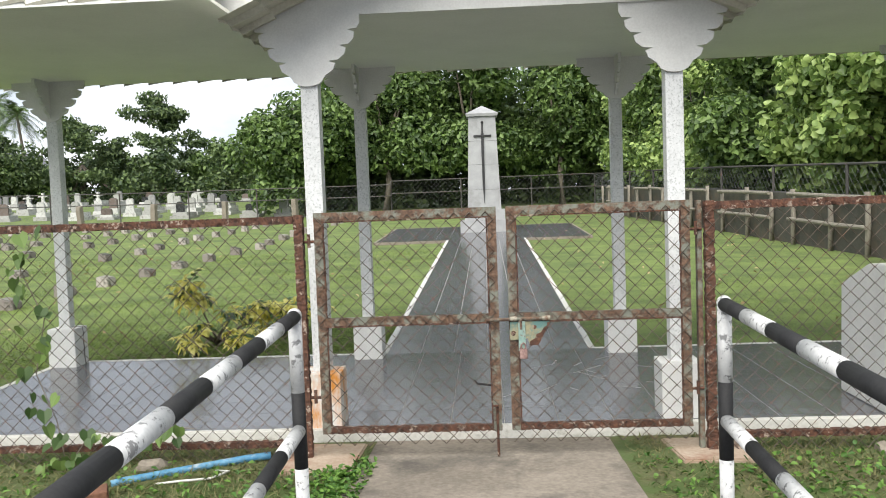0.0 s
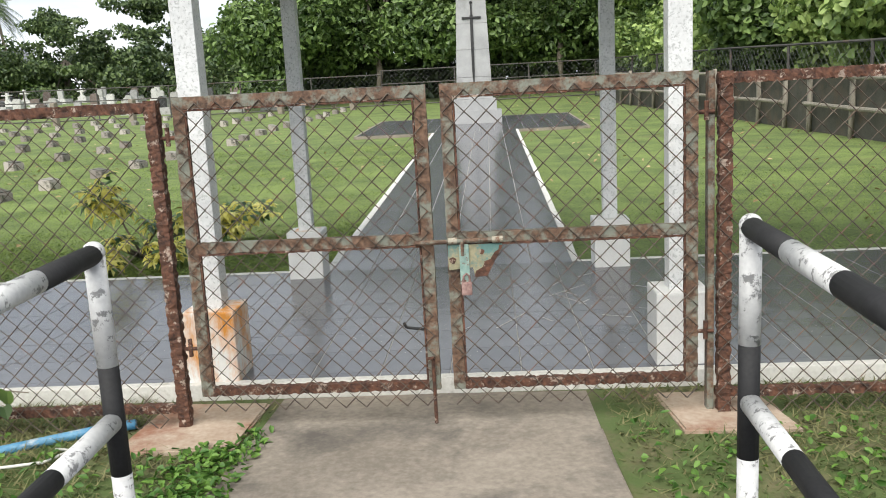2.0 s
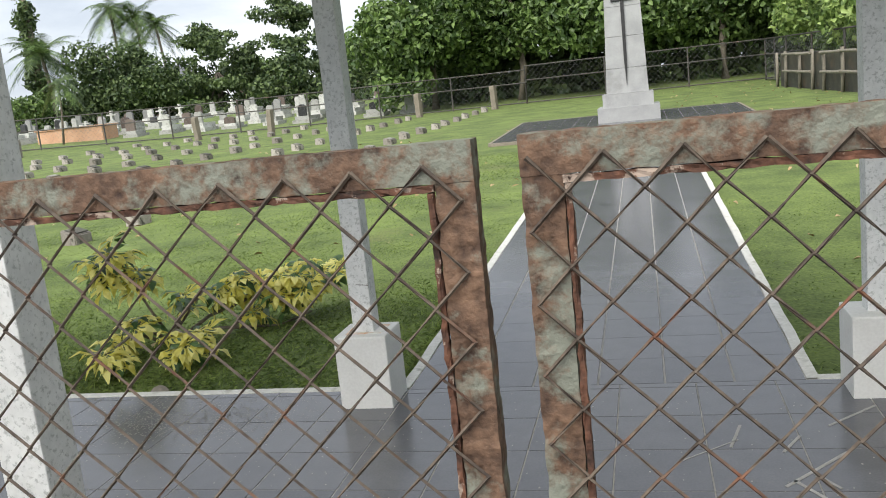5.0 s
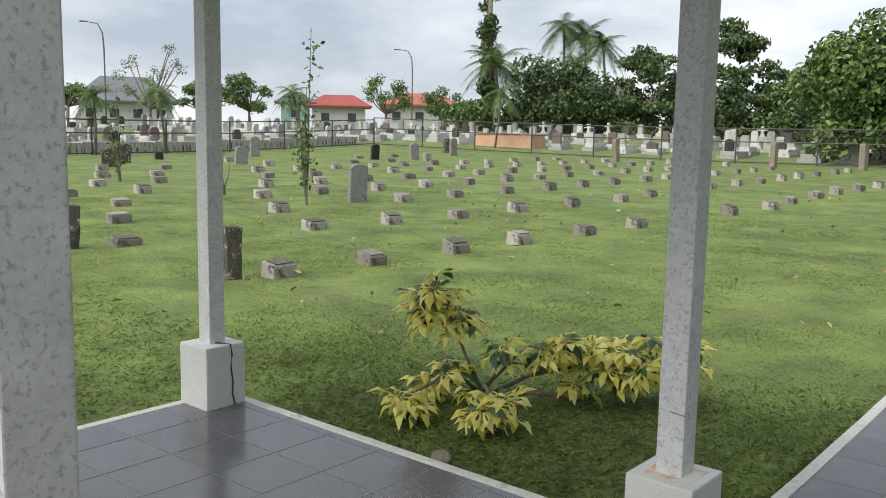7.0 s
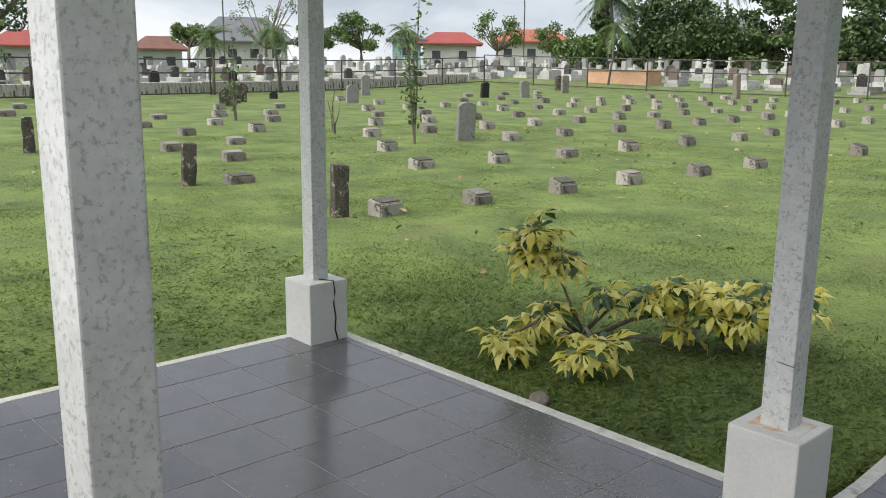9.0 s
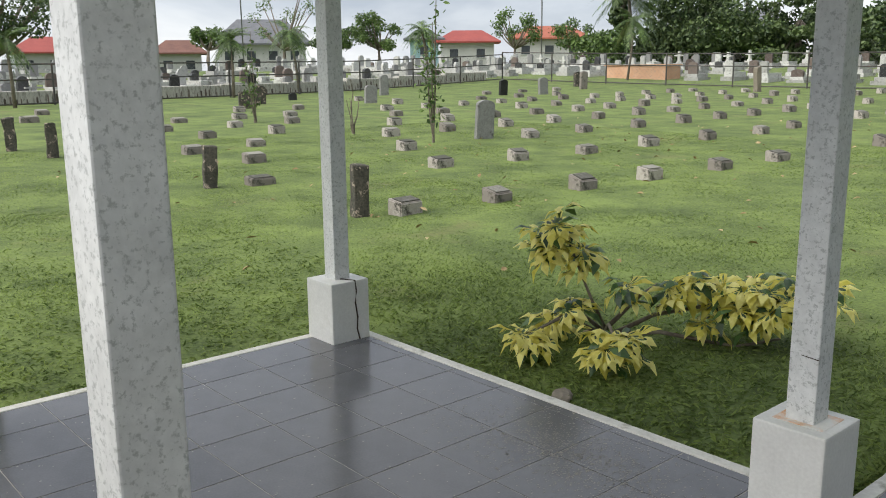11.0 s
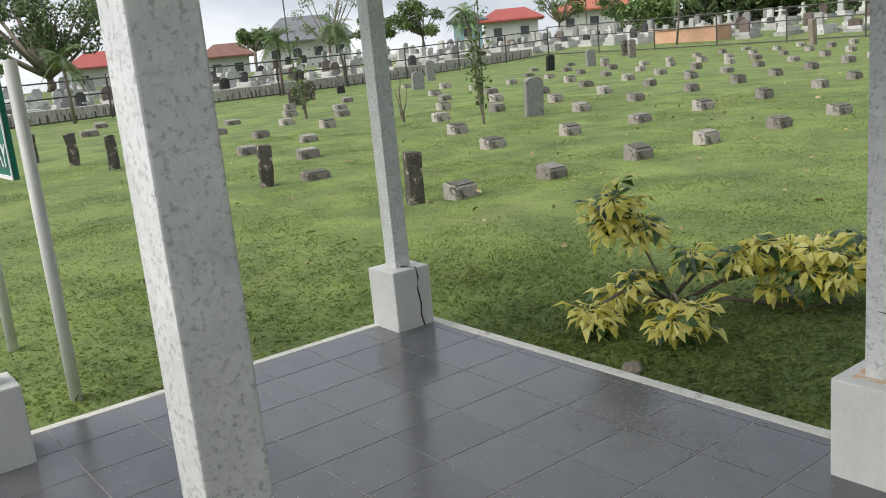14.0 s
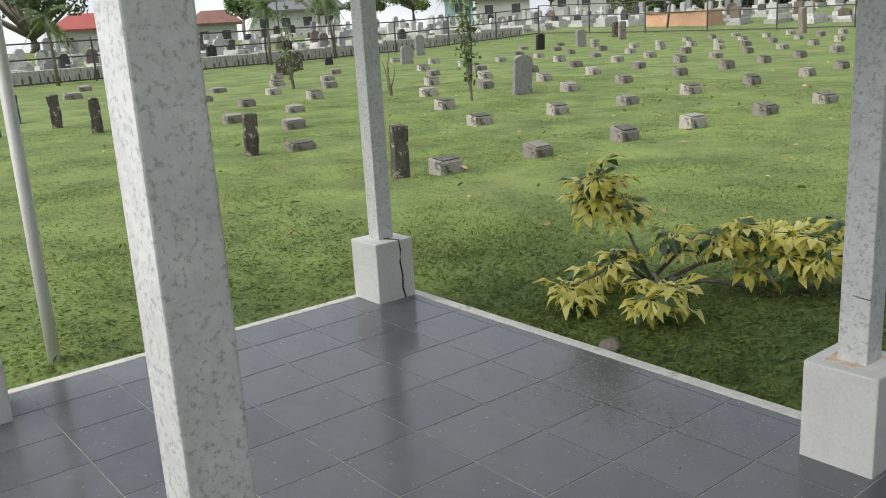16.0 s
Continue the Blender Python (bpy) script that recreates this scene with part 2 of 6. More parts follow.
def tube(bm, points, radius, sides=8, end_radius=None, caps=True):
    """A round bar along points; end_radius tapers it."""
    pts = [Vector(p) for p in points]
    last = len(pts) - 1
    rings = []
    for i, p in enumerate(pts):
        d = (pts[min(i + 1, last)] - pts[max(i - 1, 0)]).normalized()
        q = d.to_track_quat("Z", "Y")
        r = radius if end_radius is None else radius + (end_radius - radius) * i / max(1, last)
        rings.append([bm.verts.new(p + q @ Vector((r * math.cos(a), r * math.sin(a), 0))) for a in [2 * math.pi * k / sides for k in range(sides)]])
    for a, b in zip(rings, rings[1:]):
        for k in range(sides):
            bm.faces.new((a[k], a[(k + 1) % sides], b[(k + 1) % sides], b[k]))
    if caps and sides > 2:
        bm.faces.new(rings[0][::-1])
        bm.faces.new(rings[-1])
    return bm


def plate(bm, outline, axis, a, b):
    """A flat outline (u, v) given thickness from a to b along axis: y -> (u, ., v), x -> (., u, v), z -> (u, v, .)."""
    def place(u, v, w):
        return {"y": (u, w, v), "x": (w, u, v), "z": (u, v, w)}[axis]
    lo = [bm.verts.new(place(u, v, a)) for u, v in outline]
    hi = [bm.verts.new(place(u, v, b)) for u, v in outline]
    n = len(lo)
    bm.faces.new(lo)
    bm.faces.new(hi[::-1])
    for i in range(n):
        bm.faces.new((lo[i], hi[i], hi[(i + 1) % n], lo[(i + 1) % n]))
    bmesh.ops.recalc_face_normals(bm, faces=bm.faces[:])
    return bm


def raw_mesh(name, verts, faces):
    """A mesh from numpy arrays, all faces with the same number of corners."""
    me = bpy.data.meshes.new(name)
    n, k = faces.shape
    me.vertices.add(len(verts))
    me.vertices.foreach_set("co", np.ascontiguousarray(verts, dtype=np.float32).ravel())
    me.loops.add(n * k)
    me.loops.foreach_set("vertex_index", np.ascontiguousarray(faces, dtype=np.int32).ravel())
    me.polygons.add(n)
    me.polygons.foreach_set("loop_start", np.arange(0, n * k, k, dtype=np.int32))
    me.polygons.foreach_set("loop_total", np.full(n, k, dtype=np.int32))
    me.update(calc_edges=True)
    return me


def leaf_cards(rng, places, normals, length, width, spread=0.9, droop=0.3):
    """Folded leaves, two triangles a side, at places, facing about their normals."""
    n = len(places)
    nor = normals + rng.normal(0, spread, (n, 3))
    nor /= np.linalg.norm(nor, axis=1)[:, None] + 1e-9
    ref = rng.normal(0, 1, (n, 3))
    ref[:, 2] -= droop
    along = ref - (ref * nor).sum(1)[:, None] * nor
    along /= np.linalg.norm(along, axis=1)[:, None] + 1e-9
    side = np.cross(nor, along)
    ln = (length * rng.uniform(0.6, 1.25, n))[:, None]
    wd = (width * rng.uniform(0.6, 1.25, n))[:, None]
    base = places
    tip = places + along * ln - nor * ln * 0.12
    fold = nor * wd * 0.22
    l1 = places + along * ln * 0.35 + side * wd / 2 + fold
    r1 = places + along * ln * 0.35 - side * wd / 2 + fold
    l2 = places + along * ln * 0.72 + side * wd * 0.36 + fold * 0.5
    r2 = places + along * ln * 0.72 - side * wd * 0.36 + fold * 0.5
    verts = np.stack([base, l1, l2, tip, r2, r1], 1).reshape(-1, 3)
    k = np.arange(n)[:, None] * 6
    faces = np.concatenate([k + np.array([[0, 1, 2, 3]]), k + np.array([[0, 3, 4, 5]])], 1).reshape(-1, 4)
    return verts, faces


def clumps(rng, n, blobs, inner=0.45):
    """Places and outward normals, spread through the outer part of ellipsoids (x, y, z, rx, ry, rz)."""
    b = np.array(blobs, float)
    size = (b[:, 3] * b[:, 4] * b[:, 5]) ** (2 / 3)
    which = rng.choice(len(b), n, p=size / size.sum())
    d = rng.normal(0, 1, (n, 3))
    d /= np.linalg.norm(d, axis=1)[:, None]
    r = rng.uniform(inner, 1.0, n) ** 0.6
    lump = 1 + 0.18 * np.sin(d[:, 0] * 7 + which) * np.cos(d[:, 2] * 6 + which * 2)
    return b[which, :3] + d * b[which, 3:] * (r * lump)[:, None], d


def terrain(x, y):
    """Height of the lawn: level round the pavilion, rising gently away from it."""
    if y < 4.6:
        return 0.0
    d = math.hypot(max(-3.6 - x, 0, x - 3.6), max(0, y - 8.3))
    z = 0.03 + 0.024 * min(d, 15) + 0.014 * min(max(d - 15, 0), 30) + 0.03 * min(max(d - 31, 0), 20)
    if y < 5.9:
        z = min(z, 0.0 + 0.03 * max(0, (y - 4.6)) + 0.028 * d * (y - 4.6))
    return z + (0.012 * noise.noise((x * 0.35, y * 0.35, 0)) if d > 0.3 else 0)


# ---- ground ----


def spaced(stops):
    out = []
    for a, b, step in stops:
        n = max(1, round((b - a) / step))
        out += [a + (b - a) * i / n for i in range(n)]
    return out + [stops[-1][1]]


gx = spaced([(-1200, -200, 200), (-200, -60, 20), (-60, -20, 2), (-20, 12, 0.5), (12, 40, 2), (40, 200, 20), (200, 1200, 200)])
gy = spaced([(-1200, -100, 200), (-100, 1.9, 10), (1.9, 1.92, 0.02), (1.92, 4.58, 0.665), (4.58, 4.60, 0.02), (4.60, 24, 0.5), (24, 60, 2), (60, 200, 20), (200, 1200, 200)])
bm = bmesh.new()
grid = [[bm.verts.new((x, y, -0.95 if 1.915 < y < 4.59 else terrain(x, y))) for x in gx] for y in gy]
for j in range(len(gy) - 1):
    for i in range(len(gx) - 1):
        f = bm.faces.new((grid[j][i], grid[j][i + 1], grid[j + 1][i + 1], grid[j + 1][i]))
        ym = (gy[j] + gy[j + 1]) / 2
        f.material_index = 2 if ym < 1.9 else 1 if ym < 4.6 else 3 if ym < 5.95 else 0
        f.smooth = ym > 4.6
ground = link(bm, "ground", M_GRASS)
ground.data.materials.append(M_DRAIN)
ground.data.materials.append(M_ROAD)
ground.data.materials.append(M_SOIL)
tagged(ground, "green mown lawn rising gently behind an open drain", "ground", kind="structure")

# kerb of rough concrete along the far lip of the drain
bm = bmesh.new()
kx = [-8 + 0.2 * i for i in range(81)]
lips = []
for x in kx:
    w, h = 0.075 + 0.05 * noise.noise((x * 2.1, 3, 0)), 0.025 + 0.02 * noise.noise((x * 3.3, 7, 0))
    lips.append([bm.verts.new(v) for v in ((x, 4.585, -0.5), (x, 4.575, h), (x, 4.585 + w * 0.5, h + 0.012), (x, 4.585 + w, h - 0.005), (x, 4.6 + w, -0.06))])
for a, b in zip(lips, lips[1:]):
    for k in range(4):
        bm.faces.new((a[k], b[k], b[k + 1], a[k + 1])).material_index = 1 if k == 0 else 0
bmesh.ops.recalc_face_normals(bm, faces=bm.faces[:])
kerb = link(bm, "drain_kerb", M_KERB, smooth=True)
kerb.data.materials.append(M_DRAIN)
tagged(kerb, "dark mossy broken concrete lip of the drain", "kerb", kind="structure")


def slab_plate(name, outline, top, label, mat, depth=0.1):
    bm = bmesh.new()
    plate(bm, outline, "z", top - depth, top)
    bmesh.ops.bevel(bm, geom=[e for e in bm.edges if abs(e.verts[0].co.z - top) < 1e-4 and abs(e.verts[1].co.z - top) < 1e-4], offset=0.008, segments=2, affect="EDGES")
    return tagged(link(bm, name, mat), label, "pavement", kind="structure")


slab_plate("apron", [(-0.56, 4.84), (-0.42, 4.80), (0.2, 4.79), (0.74, 4.84), (0.72, 5.2), (0.70, 5.9), (0.1, 5.92), (-0.60, 5.91), (-0.62, 5.45), (-0.66, 5.0)], 0.035, "stained concrete apron in front of the gate", M_APRON)
slab_plate("apron", [(-0.78, 4.60), (0.80, 4.61), (0.79, 4.80), (0.62, 4.83), (0.3, 4.78), (-0.4, 4.785), (-0.60, 4.81), (-0.80, 4.78)], 0.022, "broken concrete edge by the drain grating", M_KERB)
slab_plate("post_pad", [(-1.12, 5.36), (-0.66, 5.38), (-0.64, 5.84), (-1.08, 5.86)], 0.045, "rust-stained concrete pad round a gate post", M_PAD)
slab_plate("post_pad", [(1.0, 5.43), (1.42, 5.42), (1.36, 5.82), (0.96, 5.82)], 0.045, "rust-stained concrete pad round a gate post", M_PAD)

# ---- pavilion floor, path and plaza ----
X0, X1, Y0, Y1, TOP = -3.57, 3.6, 5.925, 8.265, 0.10
bm = box(bmesh.new(), X0, Y0, -0.1, X1, Y1, TOP - 0.002)
floor = tagged(link(bm, "floor", M_GROUT), "dark glossy tiled pavilion floor with a white edge", "floor", kind="structure")
W = 0.05
for n, (a, b, c, d) in enumerate(((X0 - 0.003, Y0 - 0.004, X1 + 0.003, Y0 + W), (X0 - 0.003, Y0 + W, X0 + W, Y1), (X1 - W, Y0 + W, X1 + 0.003, Y1), (X0 - 0.003, Y1 - W + 0.02, -0.86, Y1 + 0.025), (0.90, Y1 - W + 0.02, X1 + 0.003, Y1 + 0.025))):
    bm = box(bmesh.new(), a, b, -0.08, c, d, TOP + 0.003, 0.006)
    link(bm, "edging", M_EDGE, floor, "white painted edging")

RISE, Y2, Y3, PTOP = 0.277, 20.31, 25.0, 0.377
PL, PR = -0.80, 0.86
SLOPE = RISE / (Y2 - Y1)
path_pitch = math.atan2(RISE, Y2 - Y1)
bm = bmesh.new()
plate(bm, [(Y1 - 0.04, -0.1), (Y2, 0.1), (Y2, PTOP - 0.002), (Y1 - 0.04, TOP - 0.002)], "x", PL, PR)
path = tagged(link(bm, "path", M_GROUT), "straight dark tiled path with white edges", "path", kind="structure")
for a, b in ((PL - 0.05, PL), (PR, PR + 0.05)):
    bm = bmesh.new()
    n = 40
    side = []
    for i in range(n + 1):
        y = Y1 - 0.02 + (Y2 - Y1 + 0.02) * i / n
        z = TOP + RISE * (y - Y1) / (Y2 - Y1) + 0.004 + 0.004 * noise.noise((y * 3, a, 0))
        o = 0.008 * noise.noise((y * 5, a * 9, 4))
        side.append([bm.verts.new(v) for v in ((a + o, y, z - 0.15), (a + o, y, z), (b + o, y, z), (b + o, y, z - 0.15))])
    for p, q in zip(side, side[1:]):
        for k in range(3):
            bm.faces.new((p[k], q[k], q[k + 1], p[k + 1]))
    bmesh.ops.recalc_face_normals(bm, faces=bm.faces[:])
    link(bm, "edging", M_EDGE, path, "worn white painted edging")
PX0, PX1 = -2.42, 2.32
PBACK = PTOP + SLOPE * (Y3 - Y2)
bm = plate(bmesh.new(), [(Y2, 0.0), (Y3, 0.0), (Y3, PBACK - 0.002), (Y2, PTOP - 0.002)], "x", PX0, PX1)
plaza = tagged(link(bm, "plaza", M_GROUT), "dark tiled cross arm of the path round the obelisk", "path", kind="structure")
for a, b, c, d in ((PX0 - 0.05, Y2, PX0, Y3), (PX1, Y2, PX1 + 0.05, Y3), (PX0 - 0.05, Y3, PX1 + 0.05, Y3 + 0.05), (PX0 - 0.05, Y2 - 0.02, PL - 0.06, Y2), (PR + 0.06, Y2 - 0.02, PX1 + 0.05, Y2)):
    bm = plate(bmesh.new(), [(b, 0.05), (d, 0.05), (d, PTOP + SLOPE * (d - Y2) + 0.003), (b, PTOP + SLOPE * (b - Y2) + 0.003)], "x", a, c)
    link(bm, "edging", M_CONC, plaza, "dirty grey edging")

# ---- pavilion ----
pavilion = thing("pavilion", "white timber pavilion with carved brackets and tiled roof", "pavilion")
POSTS = [(-0.912, 6.072, 1), (1.122, 6.115, 1), (-3.335, 6.11, 1), (3.42, 6.11, 1), (-3.44, 8.122, 0), (-0.925, 8.125, 0), (1.10, 8.125, 0), (3.42, 8.122, 0)]
BEAM = 2.42


def bracket_outline(cx, half, top, bottom):
    """Feathered bracket: four scalloped steps a side down to a rounded tip."""
    deep = top - bottom
    right = [(half, top)]
    for k in range(4):
        s0, s1 = 0.03 + 0.215 * k, 0.03 + 0.215 * (k + 1)
        x0, x1 = half * (1 - 0.85 * s0 ** 1.5), half * (1 - 0.85 * s1 ** 1.5)
        right += [(x0 - 0.004, top - deep * (s0 + 0.012)), (x0 * 0.65 + x1 * 0.35 + 0.008, top - deep * (s0 * 0.5 + s1 * 0.5)), (x1 + 0.012, top - deep * (s1 - 0.035))]
        if k < 3:
            right.append((x1 - 0.045, top - deep * (s1 - 0.02)))
    edge = half * (1 - 0.85 * 0.89 ** 1.5)
    right += [(edge * math.cos(q), bottom + deep * 0.11 * (1 - math.sin(q))) for q in (0.5, 0.9, 1.25)]
    tip = [(0, bottom)]
    pts = right + tip
    left = [(-u, v) for u, v in reversed(pts[:-1])]
    return [(cx + u, v) for u, v in pts + left]


def post(x, y, front):
    ph = 0.0495 if front else 0.0455
    bm = box(bmesh.new(), x - ph, y - ph, 0.40, x + ph, y + ph, BEAM + 0.2, 0.004)
    p = link(bm, "post", M_POST, pavilion, "square grey-white painted post")
    bm = bmesh.new()
    s = 0.115
    box(bm, x - s, y - s, TOP - 0.01, x + s, y + s, 0.415, 0.008)
    ped = link(bm, "pedestal", M_WHITE, p, "white concrete pedestal")
    top, low = BEAM + 0.004, 2.03 if front else 2.10
    bm = plate(bmesh.new(), bracket_outline(x, 0.305, top, low), "y", y - ph - 0.024, y - ph - 0.002)
    link(bm, "bracket", M_WHITE, p, "carved feathered bracket")
    d = 1 if front else -1
    half_fin = [(y + d * u, v) for u, v in bracket_outline(0, 0.30, top, low + 0.01) if u >= 0] + [(y, top)]
    bm = plate(bmesh.new(), half_fin, "x", x - 0.011, x + 0.011)
    link(bm, "bracket", M_WHITE, p, "carved feathered bracket")
    return p


built = [post(px, py, front) for px, py, front in POSTS]
M_RUSTPED = material("rust_streaked_white_paint", (0.70, 0.69, 0.66), (0.78, 0.77, 0.74), 4.0, 0.6, 0.06, 60.0, stain=(0.62, 0.25, 0.035), stain_scale=4.5, stain_from=0.40, stain_to=0.60, stretch=(1.6, 1.6, 0.7))
rusty = [c for c in built[0].children if c.name.startswith("pedestal")][0]
rusty.data.materials[0] = M_RUSTPED
rusty["label"] = "white pedestal streaked orange with rust"
M_CRACK = material("crack_shadow", (0.03, 0.026, 0.022), (0.07, 0.05, 0.04), 20.0, 0.95)


def crack(parent, points, r=0.0035):
    link(tube(bmesh.new(), points, r, 5), "crack", M_CRACK, parent, "dark open crack")


ax, ay = POSTS[4][0], POSTS[4][1]
crack(built[4], [(ax + 0.02, ay - 0.03, 0.4165), (ax + 0.06, ay + 0.0, 0.4165), (ax + 0.114, ay + 0.03, 0.414), (ax + 0.1155, ay + 0.036, 0.36), (ax + 0.1155, ay + 0.028, 0.30), (ax + 0.1155, ay + 0.04, 0.22), (ax + 0.1155, ay + 0.035, 0.16), (ax + 0.1155, ay + 0.05, 0.10)], 0.0045)
bx, by = POSTS[5][0], POSTS[5][1]
crack(built[5], [(bx - 0.038, by - 0.0437, 0.48), (bx - 0.039, by - 0.0437, 0.60), (bx - 0.01, by - 0.0437, 0.625), (bx + 0.0437, by - 0.045, 0.62), (bx + 0.0437, by - 0.01, 0.615), (bx + 0.0437, by + 0.012, 0.60), (bx + 0.0437, by + 0.006, 0.54), (bx + 0.0437, by + 0.01, 0.50)], 0.0022)
ring = box(bmesh.new(), bx - 0.075, by - 0.07, 0.412, bx + 0.085, by + 0.07, 0.4168, 0.002)
link(ring, "rust_stain", M_RUSTPED, built[5], "orange rust stain round the post")
bm = bmesh.new()
box(bm, ax + 0.041, ay - 0.03, 0.50, ax + 0.0452, ay + 0.02, 0.56, 0.001)
link(bm, "paint_chip", M_EDGE, built[4], "pale chipped patch")
for a, b in ((-4.1, -1.30), (-1.296, 1.496), (1.50, 4.1)):
    link(box(bmesh.new(), a, 5.50 if abs(a) > 1.4 or a > 0 else 6.046, BEAM, b, 8.36, BEAM + 0.02), "soffit", M_SOFFIT, pavilion, "pale flat soffit boards")
for y0, y1 in ((6.046, 6.13), (8.08, 8.165)):
    link(box(bmesh.new(), -3.6, y0, BEAM + 0.024, 3.6, y1, 2.64, 0.004), "beam", M_WHITE, pavilion, "white painted beam")
# white gable front over the entrance, with its bracket faces
bm = plate(bmesh.new(), [(-1.26, BEAM - 0.002), (1.46, BEAM - 0.002), (1.46, 2.6), (0.1, 3.32), (-1.26, 2.6)], "y", 6.02, 6.042)
link(bm, "gable", M_WHITE, pavilion, "white gable board over the entrance")
# lower side eaves with fascia
for a, b in ((-4.15, -1.28), (1.48, 4.15)):
    link(box(bmesh.new(), a, 5.475, BEAM - 0.004, b, 5.498, 2.60, 0.003), "fascia", M_SOFFIT, pavilion, "shaded fascia board")


def roof_sheet(name, corner, along, up, width, length, step=0.22):
    """Ribbed sheet with dropped tile-like ends: corner, unit way along the eave, unit way up the slope."""
    bm = bmesh.new()
    o, u, v = Vector(corner), Vector(along), Vector(up)
    nrm = u.cross(v).normalized()
    if nrm.z < 0:
        nrm = -nrm
    cols = round(width / step)
    rows = 8
    prof = [(0.0, 0.0), (0.25, 0.012), (0.8, 0.03), (0.97, 0.034), (1.0, 0.0)]
    for c in range(cols):
        for r in range(rows):
            z0 = 0.018
            vs = []
            for f, h in prof:
                vs.append((bm.verts.new(o + u * (c + f) * step + v * length * r / rows + nrm * (h + z0)), bm.verts.new(o + u * (c + f) * step + v * length * (r + 1) / rows + nrm * h),
                           bm.verts.new(o + u * (c + f) * step + v * length * r / rows + nrm * (h + z0 - 0.02))))
            for p, q in zip(vs, vs[1:]):
                bm.faces.new((p[0], q[0], q[1], p[1]))
                bm.faces.new((p[2], q[2], q[0], p[0]))
    return link(bm, name, M_ROOF, pavilion, "beige ribbed roof sheet")


sl = radians(25)
roof_sheet("roof_sheet", (-4.2, 5.48, 2.415), (1, 0, 0), (0, math.cos(sl), math.sin(sl)), 2.94, 1.85)
roof_sheet("roof_sheet", (1.46, 5.48, 2.415), (1, 0, 0), (0, math.cos(sl), math.sin(sl)), 2.74, 1.85)
roof_sheet("roof_sheet", (-4.2, 8.75, 2.455), (1, 0, 0), (0, -math.cos(sl), math.sin(sl)), 8.4, 1.85)
sg = radians(29)
roof_sheet("roof_sheet", (-1.24, 5.48, 2.30), (0, 1, 0), (math.cos(sg), 0, math.sin(sg)), 1.7, 1.62)
roof_sheet("roof_sheet", (1.46, 5.48, 2.30), (0, 1, 0), (-math.cos(sg), 0, math.sin(sg)), 1.7, 1.62)

# ---- gate and fence ----
GY0, GY1 = 5.597, 5.634


def rough_bar(axis, a, b, u0, u1, v0, v1, chips=0.004, seed=0.0, step=0.011):
    """A square bar along x or z whose faces are pitted and flaking."""
    bm = bmesh.new()
    n = max(2, round((b - a) / step))
    um, vm = (u0 + u1) / 2, (v0 + v1) / 2
    section = [(u0, v0), (um, v0), (u1, v0), (u1, vm), (u1, v1), (um, v1), (u0, v1), (u0, vm)]
    rings = []
    for i in range(n + 1):
        w = a + (b - a) * i / n
        ring = []
        for k, (u, v) in enumerate(section):
            f = noise.noise((w * 48 + seed, k * 1.7, seed)) + 0.8 * noise.noise((w * 110, k * 2.9, seed + 4))
            d = chips * max(-1.0, min(0.1, f * 1.8 - 0.2))
            uu = u + d * (1 if u > um else -1 if u < um else 0)
            vv = v + d * (1 if v > vm else -1 if v < vm else 0)
            ring.append(bm.verts.new((uu, vv, w) if axis == "z" else (w, uu, vv)))
        rings.append(ring)
    for p, q in zip(rings, rings[1:]):
        for k in range(8):
            bm.faces.new((p[k], p[(k + 1) % 8], q[(k + 1) % 8], q[k]))
    bm.faces.new(rings[0][::-1])
    bm.faces.new(rings[-1])
    bmesh.ops.recalc_face_normals(bm, faces=bm.faces[:])
    return bm


def chain_link(bm, x0, x1, z0, z1, y, cell=0.080, r=0.0030, sides=4):
    """Woven zigzag wires, each crossing its neighbours."""
    h = cell / 2
    n = int((x1 - x0) / h)
    m = int((z1 - z0) / h)
    for i in range(n):
        pts = []
        for k in range(m + 1):
            right = (k + i) % 2
            x = x0 + (i + right) * h
            pts.append((x + 0.002 * noise.noise((x * 9, k, 1)), y + (0.0022 if (k + i) % 2 else -0.0022), z0 + k * h))
        tube(bm, pts, r, sides, caps=False)
    return bm


